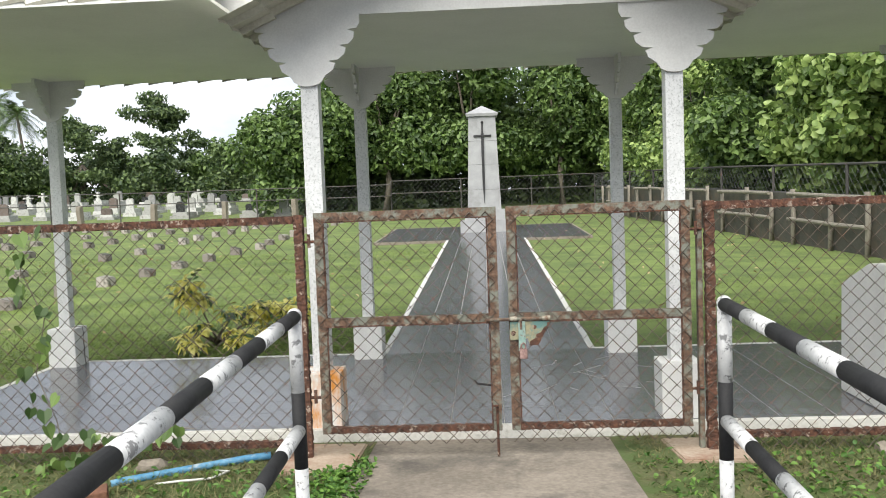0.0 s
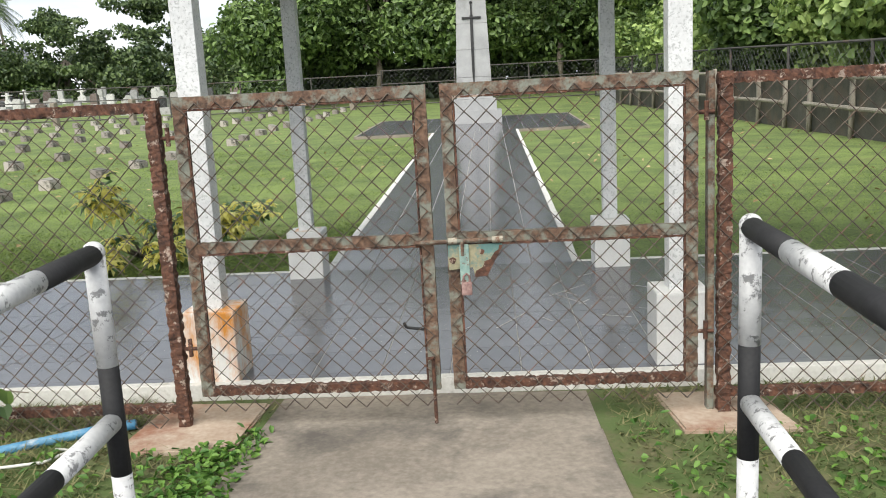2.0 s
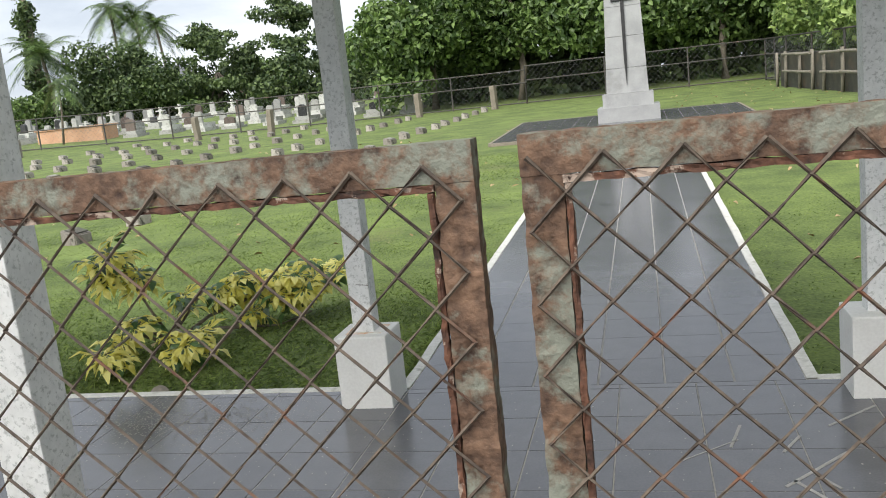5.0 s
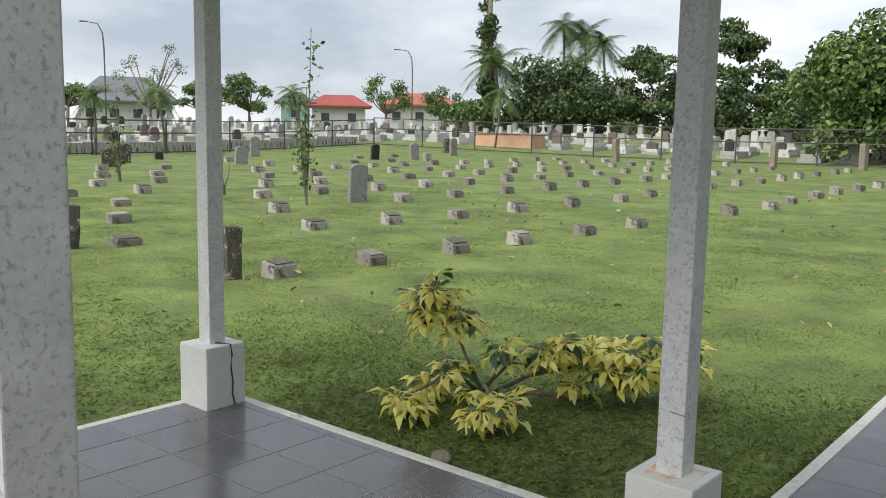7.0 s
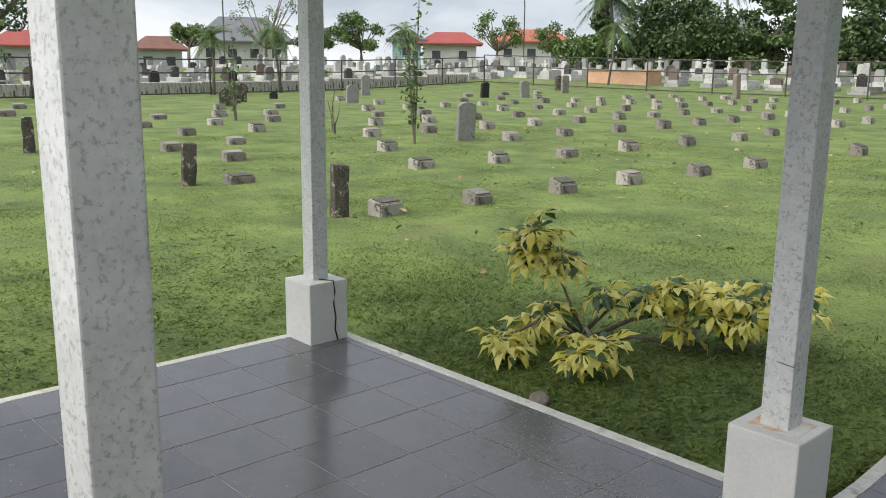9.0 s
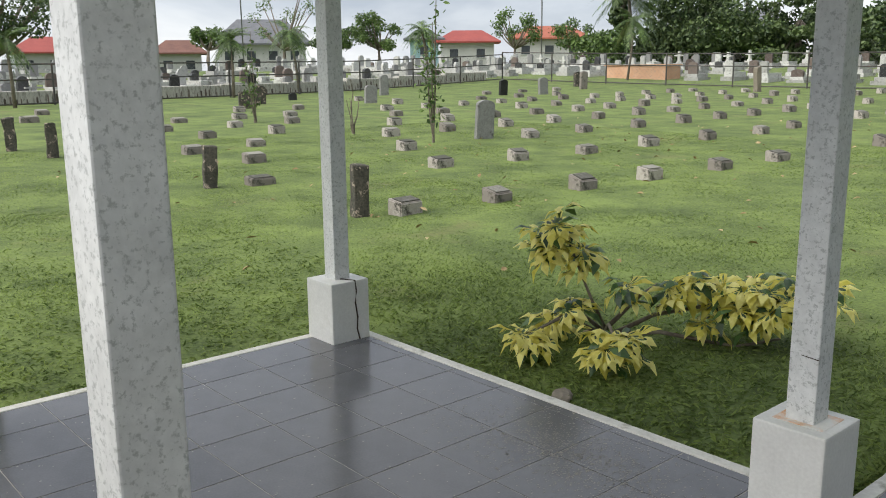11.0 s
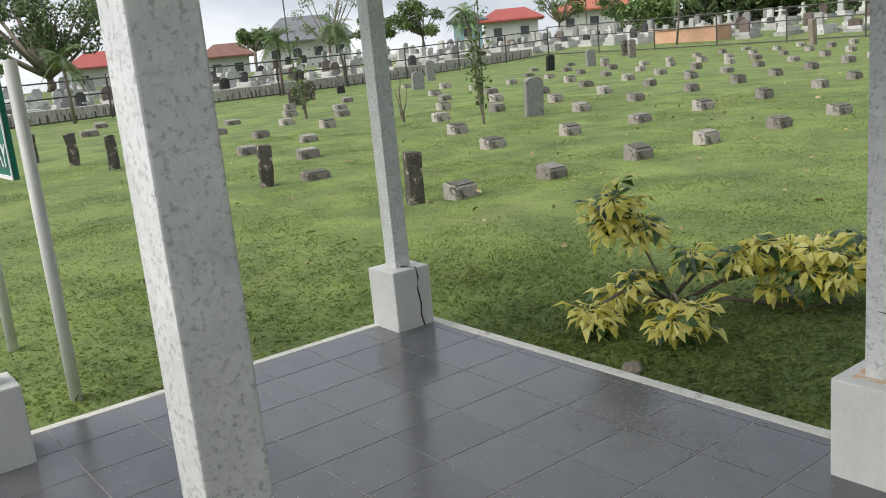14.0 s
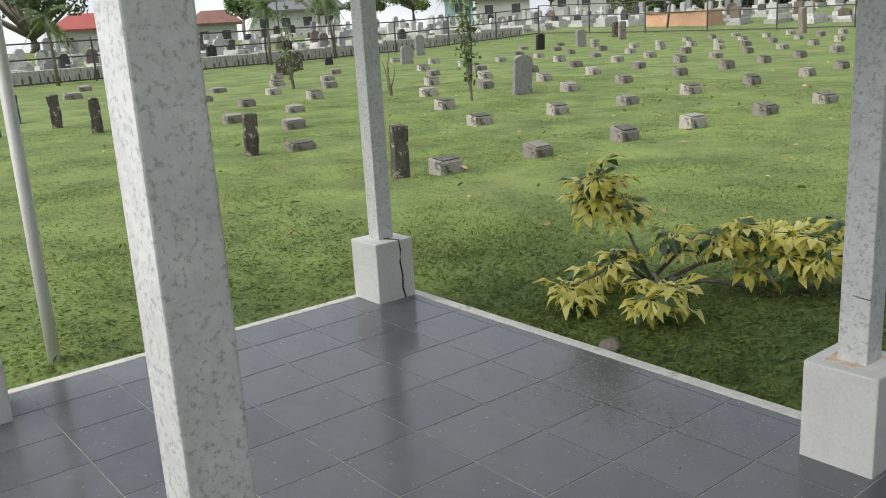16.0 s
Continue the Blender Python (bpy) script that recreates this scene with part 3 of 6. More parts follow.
def gate_leaf(x0, x1, hinge_left):
    leaf = thing("gate_leaf", "rusty steel gate leaf of green frame and chain link", "gate", group="gate leaves")
    b, z0, z1, zm = 0.045, 0.165, 1.329, 0.757
    link(rough_bar("x", x0, x1, GY0, GY1, z1 - b, z1, 0.0009, x0), "top_bar", M_RUST, leaf)
    link(rough_bar("x", x0 + b, x1 - b, GY0, GY1, z0, z0 + 0.035, 0.004, x0 + 1), "bottom_bar", M_RUSTRED, leaf)
    link(rough_bar("x", x0 + b, x1 - b, GY0, GY1, zm - 0.02, zm + 0.02, 0.0018, x0 + 2), "middle_bar", M_RUST, leaf)
    link(rough_bar("z", z0, z1 - b, x0, x0 + b, GY0 + 0.001, GY1, 0.0016, x0 + 3), "stile", M_RUST, leaf)
    link(rough_bar("z", z0, z1 - b, x1 - b, x1, GY0 + 0.001, GY1, 0.0016, x0 + 4), "stile", M_RUST, leaf)
    # rusted ledges whose dark colour also stands in for shade under the angle iron
    link(rough_bar("x", x0 + b, x1 - b, GY0 - 0.0035, GY0 + 0.012, z1 - b - 0.009, z1 - b - 0.0005, 0.002, x0 + 6), "lip", M_RUSTRED, leaf, "rusted lip, darkened for the shade under the angle iron")
    link(rough_bar("x", x0 + b + 0.001, x1 - b - 0.001, GY0 - 0.0035, GY0 + 0.012, zm - 0.029, zm - 0.0205, 0.002, x0 + 7), "lip", M_RUSTRED, leaf, "rusted lip, darkened for the shade under the angle iron")
    for u in (x0 + b + 0.0005, x1 - b - 0.0085):
        for za, zb in ((z0 + 0.036, zm - 0.03), (zm + 0.0205, z1 - b - 0.0095)):
            link(rough_bar("z", za, zb, u, u + 0.008, GY0 - 0.0025, GY0 + 0.012, 0.002, u), "lip", M_RUSTRED, leaf, "rusted lip, darkened for the shade under the angle iron")
    bm = chain_link(bmesh.new(), x0 + 0.008, x1 - 0.0, z0 - 0.06, z1 - 0.008, GY0 - 0.005)
    link(bm, "wire_mesh", M_WIRE, leaf, "rusty chain-link wire")
    hx = x0 if hinge_left else x1
    d = -1 if hinge_left else 1
    for z in (1.18, 0.36):
        bm = tube(bmesh.new(), [(hx + d * 0.002, GY0 + 0.015, z), (hx + d * 0.06, GY0 + 0.015, z)], 0.008, 8)
        tube(bm, [(hx + d * 0.03, GY0 + 0.012, z - 0.03), (hx + d * 0.03, GY0 + 0.012, z + 0.04)], 0.009, 8)
        link(bm, "hinge", M_RUSTRED, leaf, "rusted pin hinge")
    return leaf


left_leaf = gate_leaf(-0.838, 0.106, True)
right_leaf = gate_leaf(0.156, 1.086, False)
# drop bolt on one leaf, latch plate and bolt on the other
bm = tube(bmesh.new(), [(0.082, GY0 - 0.014, 0.30), (0.082, GY0 - 0.014, 0.02)], 0.007, 8)
tube(bm, [(0.082, GY0 - 0.014, 0.30), (0.082, GY0 - 0.05, 0.31), (0.06, GY0 - 0.06, 0.31)], 0.006, 8)
link(bm, "drop_bolt", M_RUSTRED, left_leaf, "thin rusted drop bolt")
bm = plate(bmesh.new(), [(0.160, 0.735), (0.364, 0.735), (0.352, 0.705), (0.306, 0.622), (0.258, 0.615), (0.25, 0.648), (0.16, 0.64)], "y", GY0 - 0.016, GY0 - 0.011)
latch = link(bm, "latch_plate", M_LATCH, right_leaf, "flaking ochre and blue-green latch plate")
bm = plate(bmesh.new(), [(0.366, 0.728), (0.350, 0.70), (0.304, 0.614), (0.254, 0.611), (0.262, 0.634), (0.288, 0.648), (0.296, 0.67), (0.318, 0.678), (0.334, 0.704), (0.348, 0.712), (0.352, 0.73)], "y", GY0 - 0.019, GY0 - 0.0165)
link(bm, "rust_scab", M_RUSTRED, latch, "thick dark rust along the edge")
for cx, cz, cr in ((0.286, 0.706, 0.010), (0.176, 0.676, 0.013), (0.30, 0.664, 0.007)):
    bm = plate(bmesh.new(), [(cx + cr * math.cos(q) * (1 + 0.2 * math.sin(3 * q)), cz + cr * math.sin(q)) for q in [math.pi * k / 6 for k in range(12)]], "y", GY0 - 0.0180, GY0 - 0.0162)
    link(bm, "rust_scab", M_RUSTRED, latch, "rusted hole")
bm = tube(bmesh.new(), [(0.04, GY0 - 0.022, 0.748), (0.35, GY0 - 0.022, 0.752)], 0.0085, 10)
tube(bm, [(0.215, GY0 - 0.022, 0.748), (0.215, GY0 - 0.05, 0.742), (0.215, GY0 - 0.056, 0.70)], 0.006, 8)
bolt = link(bm, "bolt", M_RUST, right_leaf, "rusted sliding bolt")
for a, b in ((0.326, 0.366), (0.163, 0.196)):
    link(tube(bmesh.new(), [(a, GY0 - 0.022, 0.7515), (b, GY0 - 0.022, 0.752)], 0.0125, 12), "collar", M_PALECOL, bolt, "pale painted collar")
bm = box(bmesh.new(), 0.202, GY0 - 0.026, 0.585, 0.238, GY0 - 0.0195, 0.738, 0.003)
link(bm, "hasp", M_TEALPAINT, right_leaf, "pale teal hasp strip")
# rounded pink end of the hasp, built as a box with an added loop
bm = bmesh.new()
box(bm, 0.205, GY0 - 0.040, 0.545, 0.245, GY0 - 0.020, 0.595, 0.005)
tube(bm, [(0.213, GY0 - 0.032, 0.59), (0.214, GY0 - 0.032, 0.618), (0.225, GY0 - 0.032, 0.628), (0.236, GY0 - 0.032, 0.618), (0.237, GY0 - 0.032, 0.59)], 0.004, 8)
link(bm, "padlock", M_HASP, right_leaf, "pink-red rusted hasp end")
bm = tube(bmesh.new(), [(-0.02, GY0 + 0.05, 0.405), (0.05, GY0 + 0.05, 0.395), (0.10, GY0 + 0.046, 0.396)], 0.006, 8)
tube(bm, [(-0.02, GY0 + 0.05, 0.405), (-0.03, GY0 + 0.05, 0.425)], 0.006, 8)
link(bm, "hook", M_BLACK, left_leaf, "thin dark hook")


def fence_panel(x0, x1, post_at, name_label):
    p = thing("fence_panel", name_label, "fence", group="front fence")
    lo, hi = min(x0, x1), max(x0, x1)
    s = 1 if x1 > x0 else -1
    link(rough_bar("x", lo, hi, GY0 - 0.004, GY1, 1.276, 1.317, 0.006, x0), "top_bar", M_RUSTRED, p)
    link(rough_bar("x", lo, hi, GY0 - 0.004, GY1, 0.10, 0.135, 0.005, x0 + 5), "bottom_bar", M_RUSTRED, p)
    bm = rough_bar("z", 0.03, 1.322, post_at - 0.024, post_at + 0.024, GY0 - 0.01, GY1 + 0.002, 0.0045, x0 + 8)
    link(bm, "gate_post", M_RUSTRED, p, "flaking red-brown gate post")
    x = x0 + s * 2.1
    link(box(bmesh.new(), x - 0.022, GY0 + 0.002, 0.03, x + 0.022, GY1 - 0.001, 1.27, 0.004), "fence_post", M_RUSTRED, p)
    bm = chain_link(bmesh.new(), lo, hi, 0.04, 1.30, GY0 - 0.011)
    link(bm, "wire_mesh", M_WIRE, p, "rusty chain-link wire")
    return p


fence_panel(-0.945, -4.3, -0.918, "rust-red framed chain-link fence panel beside the gate")
fence_panel(1.155, 4.2, 1.183, "rust-red framed chain-link fence panel beside the gate")
bm = box(bmesh.new(), 1.125, GY0 + 0.02, 0.03, 1.15, GY1 + 0.03, 1.325, 0.004)
link(bm, "steel_strip", M_RUST, right_leaf, "grey-green angle strip")

# ---- striped handrails over the drain ----


def banded(name, a, b, first_white, parent, band=0.35, r=0.0285):
    """A pipe from a to b in alternating painted bands, each its own part."""
    a, b = Vector(a), Vector(b)
    n = max(1, round((b - a).length / band))
    for i in range(n):
        white = (i % 2 == 0) == first_white
        p, q = a.lerp(b, i / n), a.lerp(b, (i + 1) / n)
        link(tube(bmesh.new(), [p, q], r, 16), name, M_BAND if white else M_BLACK, parent, "chipped white band" if white else "black band", smooth=False).data.polygons.foreach_set("use_smooth", [True] * 16 + [False] * 2)


def handrail(x_far, x_near, label):
    h = thing("handrail", label, "railing", group="bridge handrails")
    y0, y1 = 4.63, 2.2
    for x, y in ((x_far, y0), (x_near, y1)):
        banded("post_band", (x, y, 0.93), (x, y, -0.02), True, h, 0.32)
    banded("rail_band", (x_far, y0 - 0.01, 0.925), (x_near, y1, 0.892), False, h, 0.30)
    banded("rail_band", (x_far, y0 - 0.02, 0.455), (x_near, y1, 0.425), True, h)
    bm = bmesh.new()
    bmesh.ops.create_uvsphere(bm, u_segments=16, v_segments=8, radius=0.0305, matrix=Matrix.Translation((x_far, y0, 0.930)))
    link(bm, "elbow", M_BAND, h, "white rounded elbow", smooth=True)
    bm = bmesh.new()
    bmesh.ops.create_icosphere(bm, subdivisions=3, radius=1)
    for v in bm.verts:
        v.co *= 1 + 0.4 * noise.noise(v.co * 2.2 + Vector((x_far, 2, 0))) + 0.2 * noise.noise(v.co * 6)
        v.co = Vector((x_far + v.co.x * 0.13, y0 + v.co.y * 0.06, 0.005 + v.co.z * 0.028))
    link(bm, "mortar_collar", M_CONC, h, "crumbling mortar round the foot")
    return h


handrail(-0.738, -0.695, "black and white striped pipe handrail beside the drain bridge")
handrail(0.992, 0.962, "black and white striped pipe handrail beside the drain bridge")


def grating(x0, x1, y0, y1):
    g = thing("grating", "grey galvanised steel grating panel over the drain", "grating", group="bridge gratings")
    z = 0.018
    for x in (x0, x1 - 0.012):
        link(box(bmesh.new(), x, y0, z - 0.05, x + 0.012, y1, z, 0.001), "frame_bar", M_STEEL, g)
    bars = bmesh.new()
    y = y1
    spans = []
    wide = 0.05
    first = True
    while y - 0.06 > y0:
        link(box(bmesh.new(), x0 + 0.012, y - wide, z - 0.006, x1 - 0.012, y, z + 0.001, 0.001), "plate", M_STEEL, g)
        top = y - wide
        bottom = max(y0, top - (0.07 if first else 0.19))
        spans.append((bottom, top))
        y, wide, first = bottom, 0.075, False
    for a, b in spans:
        k = a + 0.012
        while k < b - 0.004:
            box(bars, x0 + 0.012, k, z - 0.03, x1 - 0.012, k + 0.0045, z - 0.002)
            k += 0.030
        x = x0 + 0.1
        while x < x1 - 0.03:
            box(bars, x, a, z - 0.028, x + 0.006, b, z)
            x += 0.105
    tagged(link(bars, "bars", M_STEEL, g), kind="stuff")
    return g


for a, b in ((4.585, 3.45), (3.44, 1.85)):
    grating(-0.79, 0.142, b, a)
    grating(0.148, 1.085, b, a)
bm = bmesh.new()
for x in (-0.70, 0.145, 1.0):
    box(bm, x - 0.04, 1.7, -0.14, x + 0.04, 4.8, -0.035, 0.004)
tagged(link(bm, "bridge_beam", M_STEEL), "grey steel beams under the drain gratings", "beam", kind="structure")

# ---- obelisk ----
OX, OY = 0.015, 23.16
obelisk = thing("obelisk", "pale granite memorial obelisk with a bronze sword", "monument")


def frustum(bm, half0, z0, half1, z1):
    lo = [bm.verts.new((OX + a * half0, OY + b * half0, z0)) for a, b in ((-1, -1), (1, -1), (1, 1), (-1, 1))]
    hi = [bm.verts.new((OX + a * half1, OY + b * half1, z1)) for a, b in ((-1, -1), (1, -1), (1, 1), (-1, 1))] if half1 > 0.001 else [bm.verts.new((OX, OY, z1))] * 4
    bm.faces.new(lo[::-1])
    if half1 > 0.001:
        bm.faces.new(hi)
    for k in range(4):
        q = (lo[k], lo[(k + 1) % 4], hi[(k + 1) % 4], hi[k])
        bm.faces.new(q if half1 > 0.001 else q[:3])
    return bm


OB = PTOP + SLOPE * (OY - 0.6 - Y2)
link(frustum(bmesh.new(), 0.61, OB - 0.05, 0.61, OB + 0.29), "step", M_STONE, obelisk, "broad granite base step")
link(frustum(bmesh.new(), 0.50, OB + 0.29, 0.50, OB + 0.55), "step", M_STONE, obelisk, "upper granite base step")
B0, B1 = OB + 0.55, OB + 2.86
zs = [B0, B0 + 0.5, B0 + 1.12, B0 + 1.7, B1]
for a, b in zip(zs, zs[1:]):
    ha, hb = 0.415 - 0.083 * (a - B0) / (B1 - B0), 0.415 - 0.083 * (b - B0) / (B1 - B0)
    link(frustum(bmesh.new(), ha, a + 0.003, hb, b - 0.003), "block", M_STONE, obelisk)
link(frustum(bmesh.new(), 0.385, B1, 0.40, B1 + 0.07), "cap_band", M_STONE, obelisk)
link(frustum(bmesh.new(), 0.40, B1 + 0.07, 0.0, B1 + 0.29), "cap", M_STONE, obelisk, "low pyramid cap")
tilt = math.atan2(0.083, B1 - B0)
turn = Matrix.Translation((OX, OY - 0.415, B0)) @ Matrix.Rotation(-tilt, 4, "X") @ Matrix.Diagonal((1.06, 1, 1.06, 1))
bm = plate(bmesh.new(), [(-0.034, 1.78), (-0.028, 0.6), (0.0, 0.14), (0.028, 0.6), (0.034, 1.78)], "y", -0.03, -0.004)
bmesh.ops.transform(bm, verts=bm.verts[:], matrix=turn)
sword = link(bm, "sword", M_SWORD, obelisk, "dark bronze sword")
bm = box(bmesh.new(), -0.205, -0.034, 1.70, 0.205, -0.004, 1.745, 0.006)
box(bm, -0.018, -0.03, 1.782, 0.018, -0.004, 2.02, 0.004)
bmesh.ops.create_uvsphere(bm, u_segments=10, v_segments=6, radius=0.032, matrix=Matrix.Translation((0, -0.018, 2.04)))
bmesh.ops.transform(bm, verts=bm.verts[:], matrix=turn)
link(bm, "hilt", M_SWORD, sword)

# white chamfered side wall of a bench on the pavilion floor
bench = thing("end_wall", "white painted concrete end wall with chamfered top", "wall")
bm = plate(bmesh.new(), [(5.96, 0.1), (6.6, 0.1), (6.585, 0.77), (6.2, 0.92), (5.96, 0.93)], "x", 2.225, 2.36)
bmesh.ops.bevel(bm, geom=bm.edges[:], offset=0.008, segments=2, affect="EDGES")
link(bm, "panel", M_WHITE, bench)

# ---- grave markers ----


def marker_meshes(seed):
    rng = random.Random(seed)
    w, d, hb, hf = 0.32 + rng.uniform(-0.03, 0.03), 0.20 + rng.uniform(-0.02, 0.02), 0.165 + rng.uniform(-0.03, 0.02), 0.120 + rng.uniform(-0.02, 0.02)
    bm = plate(bmesh.new(), [(-d / 2, -0.08), (d / 2, -0.08), (d / 2, hf), (-d / 2 + 0.02, hb), (-d / 2, hb)], "y", -w / 2, w / 2)
    bmesh.ops.bevel(bm, geom=bm.edges[:], offset=0.012, segments=2, affect="EDGES")
    bmesh.ops.subdivide_edges(bm, edges=bm.edges[:], cuts=1, use_grid_fill=True)
    for v in bm.verts:
        v.co += Vector((noise.noise(v.co * 9 + Vector((seed, 0, 0))), noise.noise(v.co * 9 + Vector((0, seed, 5))), 0)) * 0.006
    body = bpy.data.meshes.new("block")
    bm.to_mesh(body)
    bm.free()
    body.materials.append(M_MARKER)
    bm = bmesh.new()
    sl = math.atan2(hb - hf, d)
    box(bm, -d * 0.36, -w * 0.40, 0.0, d * 0.36, w * 0.40, 0.012, 0.003)
    bmesh.ops.transform(bm, verts=bm.verts[:], matrix=Matrix.Translation((0.012, 0, (hb + hf) / 2 + 0.002)) @ Matrix.Rotation(sl, 4, "Y"))
    plaque = bpy.data.meshes.new("plaque")
    bm.to_mesh(plaque)
    bm.free()
    plaque.materials.append(M_PLAQUE)
    return body, plaque


MARKERS = [marker_meshes(k) for k in range(6)]
rng = random.Random(5)


def marker(x, y, turn=0.0, tall=1.0):
    body, plaque = MARKERS[rng.randrange(6)]
    m = thing("grave_marker", "low weathered pink-grey stone grave marker in the lawn", "grave marker", (x, y, terrain(x, y)), turn, "rows of grave markers")
    for part_name, me in (("block", body), ("plaque", plaque)):
        p = new(part_name, me)
        p.parent = m
        p.scale = (0.92, 0.9, tall * 0.86)
    return m


# rows run away from the street; (x at the row's near end, drift, first y, last y, gaps)
GRAVE_ROWS = [(-6.22, 0.125, 10.77, 35, (), 1.12, 0.75), (-8.75, 0.13, 10.64, 35, (11.9,), 1.26, 0.4), (-10.6, 0.09, 11.6, 35, (12.9, 15.4), 1.27, 0.4), (-12.35, 0.06, 12.67, 35, (14.0,), 1.33, 0.2),
              (-14.1, 0.03, 12.66, 35, (15.4,), 1.38, 0.0), (-15.8, 0.0, 12.67, 35, (17.0,), 1.40, 0.0), (-17.6, -0.03, 13.8, 34, (18.0,), 1.42, 0.0), (-19.9, 0.0, 11.4, 33, (13.0, 15.5), 1.7, 0.0), (-22.5, 0.0, 12.5, 32, (15.0, 19.0), 1.9, 0.0)]
for n, (x, drift, ya, yb, gaps, step, spread) in enumerate(GRAVE_ROWS):
    y = ya
    while y < yb:
        if not any(abs(y - gp) < 0.5 for gp in gaps) and not (n > 6 and rng.random() < 0.45):
            tall = (1.12 if n < 5 else 0.98) if y > 13 else 0.92
            marker(x + drift * min(y - ya, 9) + rng.uniform(-0.06, 0.06), y + rng.uniform(-0.06, 0.06), rng.uniform(-6, 6), tall * rng.uniform(0.9, 1.1))
        y += step + spread * 0.027 * (y - ya)
for x, y, t in ((-12.1, 11.46, 4), (-22.45, 12.47, 3), (-19.9, 11.39, -4)):
    marker(x, y, t)


def old_stone(x, y, w, d, h, mat, label, seed, round_top=False, name="headstone"):
    bm = bmesh.new()
    if round_top:
        top = [(w / 2 * math.cos(a), h - 0.28 * w + 0.28 * w * math.sin(a)) for a in [math.pi * k / 10 for k in range(11)]]
        plate(bm, [(-w / 2, -0.1), (w / 2, -0.1)] + top, "x", -d / 2, d / 2)
        bmesh.ops.bevel(bm, geom=[e for e in bm.edges if abs(e.verts[0].co.x - e.verts[1].co.x) < 1e-4], offset=0.01, segments=2, affect="EDGES")
    else:
        box(bm, -d / 2, -w / 2, -0.1, d / 2, w / 2, h, 0.02)
        bmesh.ops.subdivide_edges(bm, edges=bm.edges[:], cuts=3, use_grid_fill=True)
        for v in bm.verts:
            v.co += Vector((noise.noise(v.co * 6 + Vector((seed, 0, 0))), noise.noise(v.co * 6 + Vector((0, seed, 5))), noise.noise(v.co * 7 + Vector((seed, 3, 0))) * (v.co.z > 0.2))) * 0.022
    ob = link(bm, name, mat)
    ob.matrix_basis = pose(x, y, terrain(x, y), random.Random(seed).uniform(-3, 3), random.Random(seed + 1).uniform(-3, 3), -18)
    return tagged(ob, label, "headstone", "old stone stumps" if name == "stone_stump" else "")


for k, (x, y, h) in enumerate(((-6.40, 10.40, 0.53), (-8.92, 10.14, 0.52), (-13.03, 9.73, 0.55), (-14.27, 9.51, 0.55), (-15.57, 9.21, 0.52), (-17.2, 9.0, 0.5))):
    old_stone(x, y, 0.155, 0.13, h * 0.92, M_STUMP, "blackened square stone stump leaning in the lawn", k + 3, name="stone_stump")
M_GREYSTONE = material("grey_headstone", (0.16, 0.16, 0.155), (0.30, 0.30, 0.29), 5.0, 0.85, 0.3, 60.0, stain=(0.06, 0.06, 0.05), stain_scale=6.0, stain_from=0.55, stain_to=0.7)
old_stone(-10.66, 16.13, 0.32, 0.12, 0.66, M_GREYSTONE, "upright grey headstone with a rounded top", 21, True)
for k, (x, y, w, h, mt) in enumerate(((-21.2, 17.35, 0.5, 0.62, M_STUMP), (-23.0, 18.8, 0.5, 0.72, M_STUMP), (-24.4, 20.8, 0.34, 0.30, M_SWORD), (-21.0, 21.4, 0.5, 0.72, M_GREYSTONE), (-24.9, 24.9, 0.42, 0.95, M_GREYSTONE), (-21.5, 27.5, 0.38, 0.72, M_SWORD), (-20.8, 28.8, 0.45, 0.78, M_GREYSTONE), (-22.4, 32.9, 0.4, 0.95, M_MARKER), (-23.8, 34.2, 0.4, 0.8, M_STUMP))):
    old_stone(x, y, w * 0.72, 0.16, h * 0.75, mt, "old headstone near the cemetery fence", 40 + k, True)
for k in range(5):
    old_stone(-4.9 - 2.7 * k, 36.2 - 0.5 * k, 0.2, 0.2, 0.85, M_CONC, "short pale concrete stump by the fence", 70 + k, name="stone_stump")

# ---- chain-link boundary fences ----


def far_fence(name, a, b, height, posts, label, mesh=True):
    f = thing(name, label, "fence")
    a, b = Vector(a), Vector(b)
    prev = None
    for i in range(posts + 1):
        p = a.lerp(b, i / posts)
        z = terrain(p.x, p.y)
        link(tube(bmesh.new(), [(p.x, p.y, z - 0.1), (p.x, p.y, z + height)], 0.03, 8), "fence_post", M_FDARK, f)
        if prev is not None:
            q, zq = prev
            for h in (height * 0.99, height * 0.62, 0.06):
                link(tube(bmesh.new(), [(q.x, q.y, zq + h), (p.x, p.y, z + h)], 0.025, 6), "rail", M_FDARK, f)
            if mesh:
                bm = bmesh.new()
                n = int((p - q).length / 0.2)
                for k in range(-int(height / 0.2), n):
                    for s in (1, -1):
                        u0, u1 = (k * 0.2, k * 0.2 + height) if s > 0 else (k * 0.2 + height, k * 0.2)
                        pts = []
                        for u, h in ((u0, 0.0), (u1, height)):
                            pts.append([u, h])
                        (ua, ha), (ub, hb) = pts
                        L = (p - q).length
                        t0 = max(0.0, min((0 - ua) / (ub - ua), (L - ua) / (ub - ua)))
                        t1 = min(1.0, max((0 - ua) / (ub - ua), (L - ua) / (ub - ua)))
                        if t1 <= t0:
                            continue
                        e = []
                        for t in (t0, t1):
                            u, h = ua + (ub - ua) * t, ha + (hb - ha) * t
                            g = q.lerp(p, u / L)
                            e.append((g.x, g.y, zq + (z - zq) * u / L + h))
                        tube(bm, e, 0.0022, 3, caps=False)
                link(bm, "wire_mesh", M_FENCEWIRE, f)
        prev = (p, z)
    return f


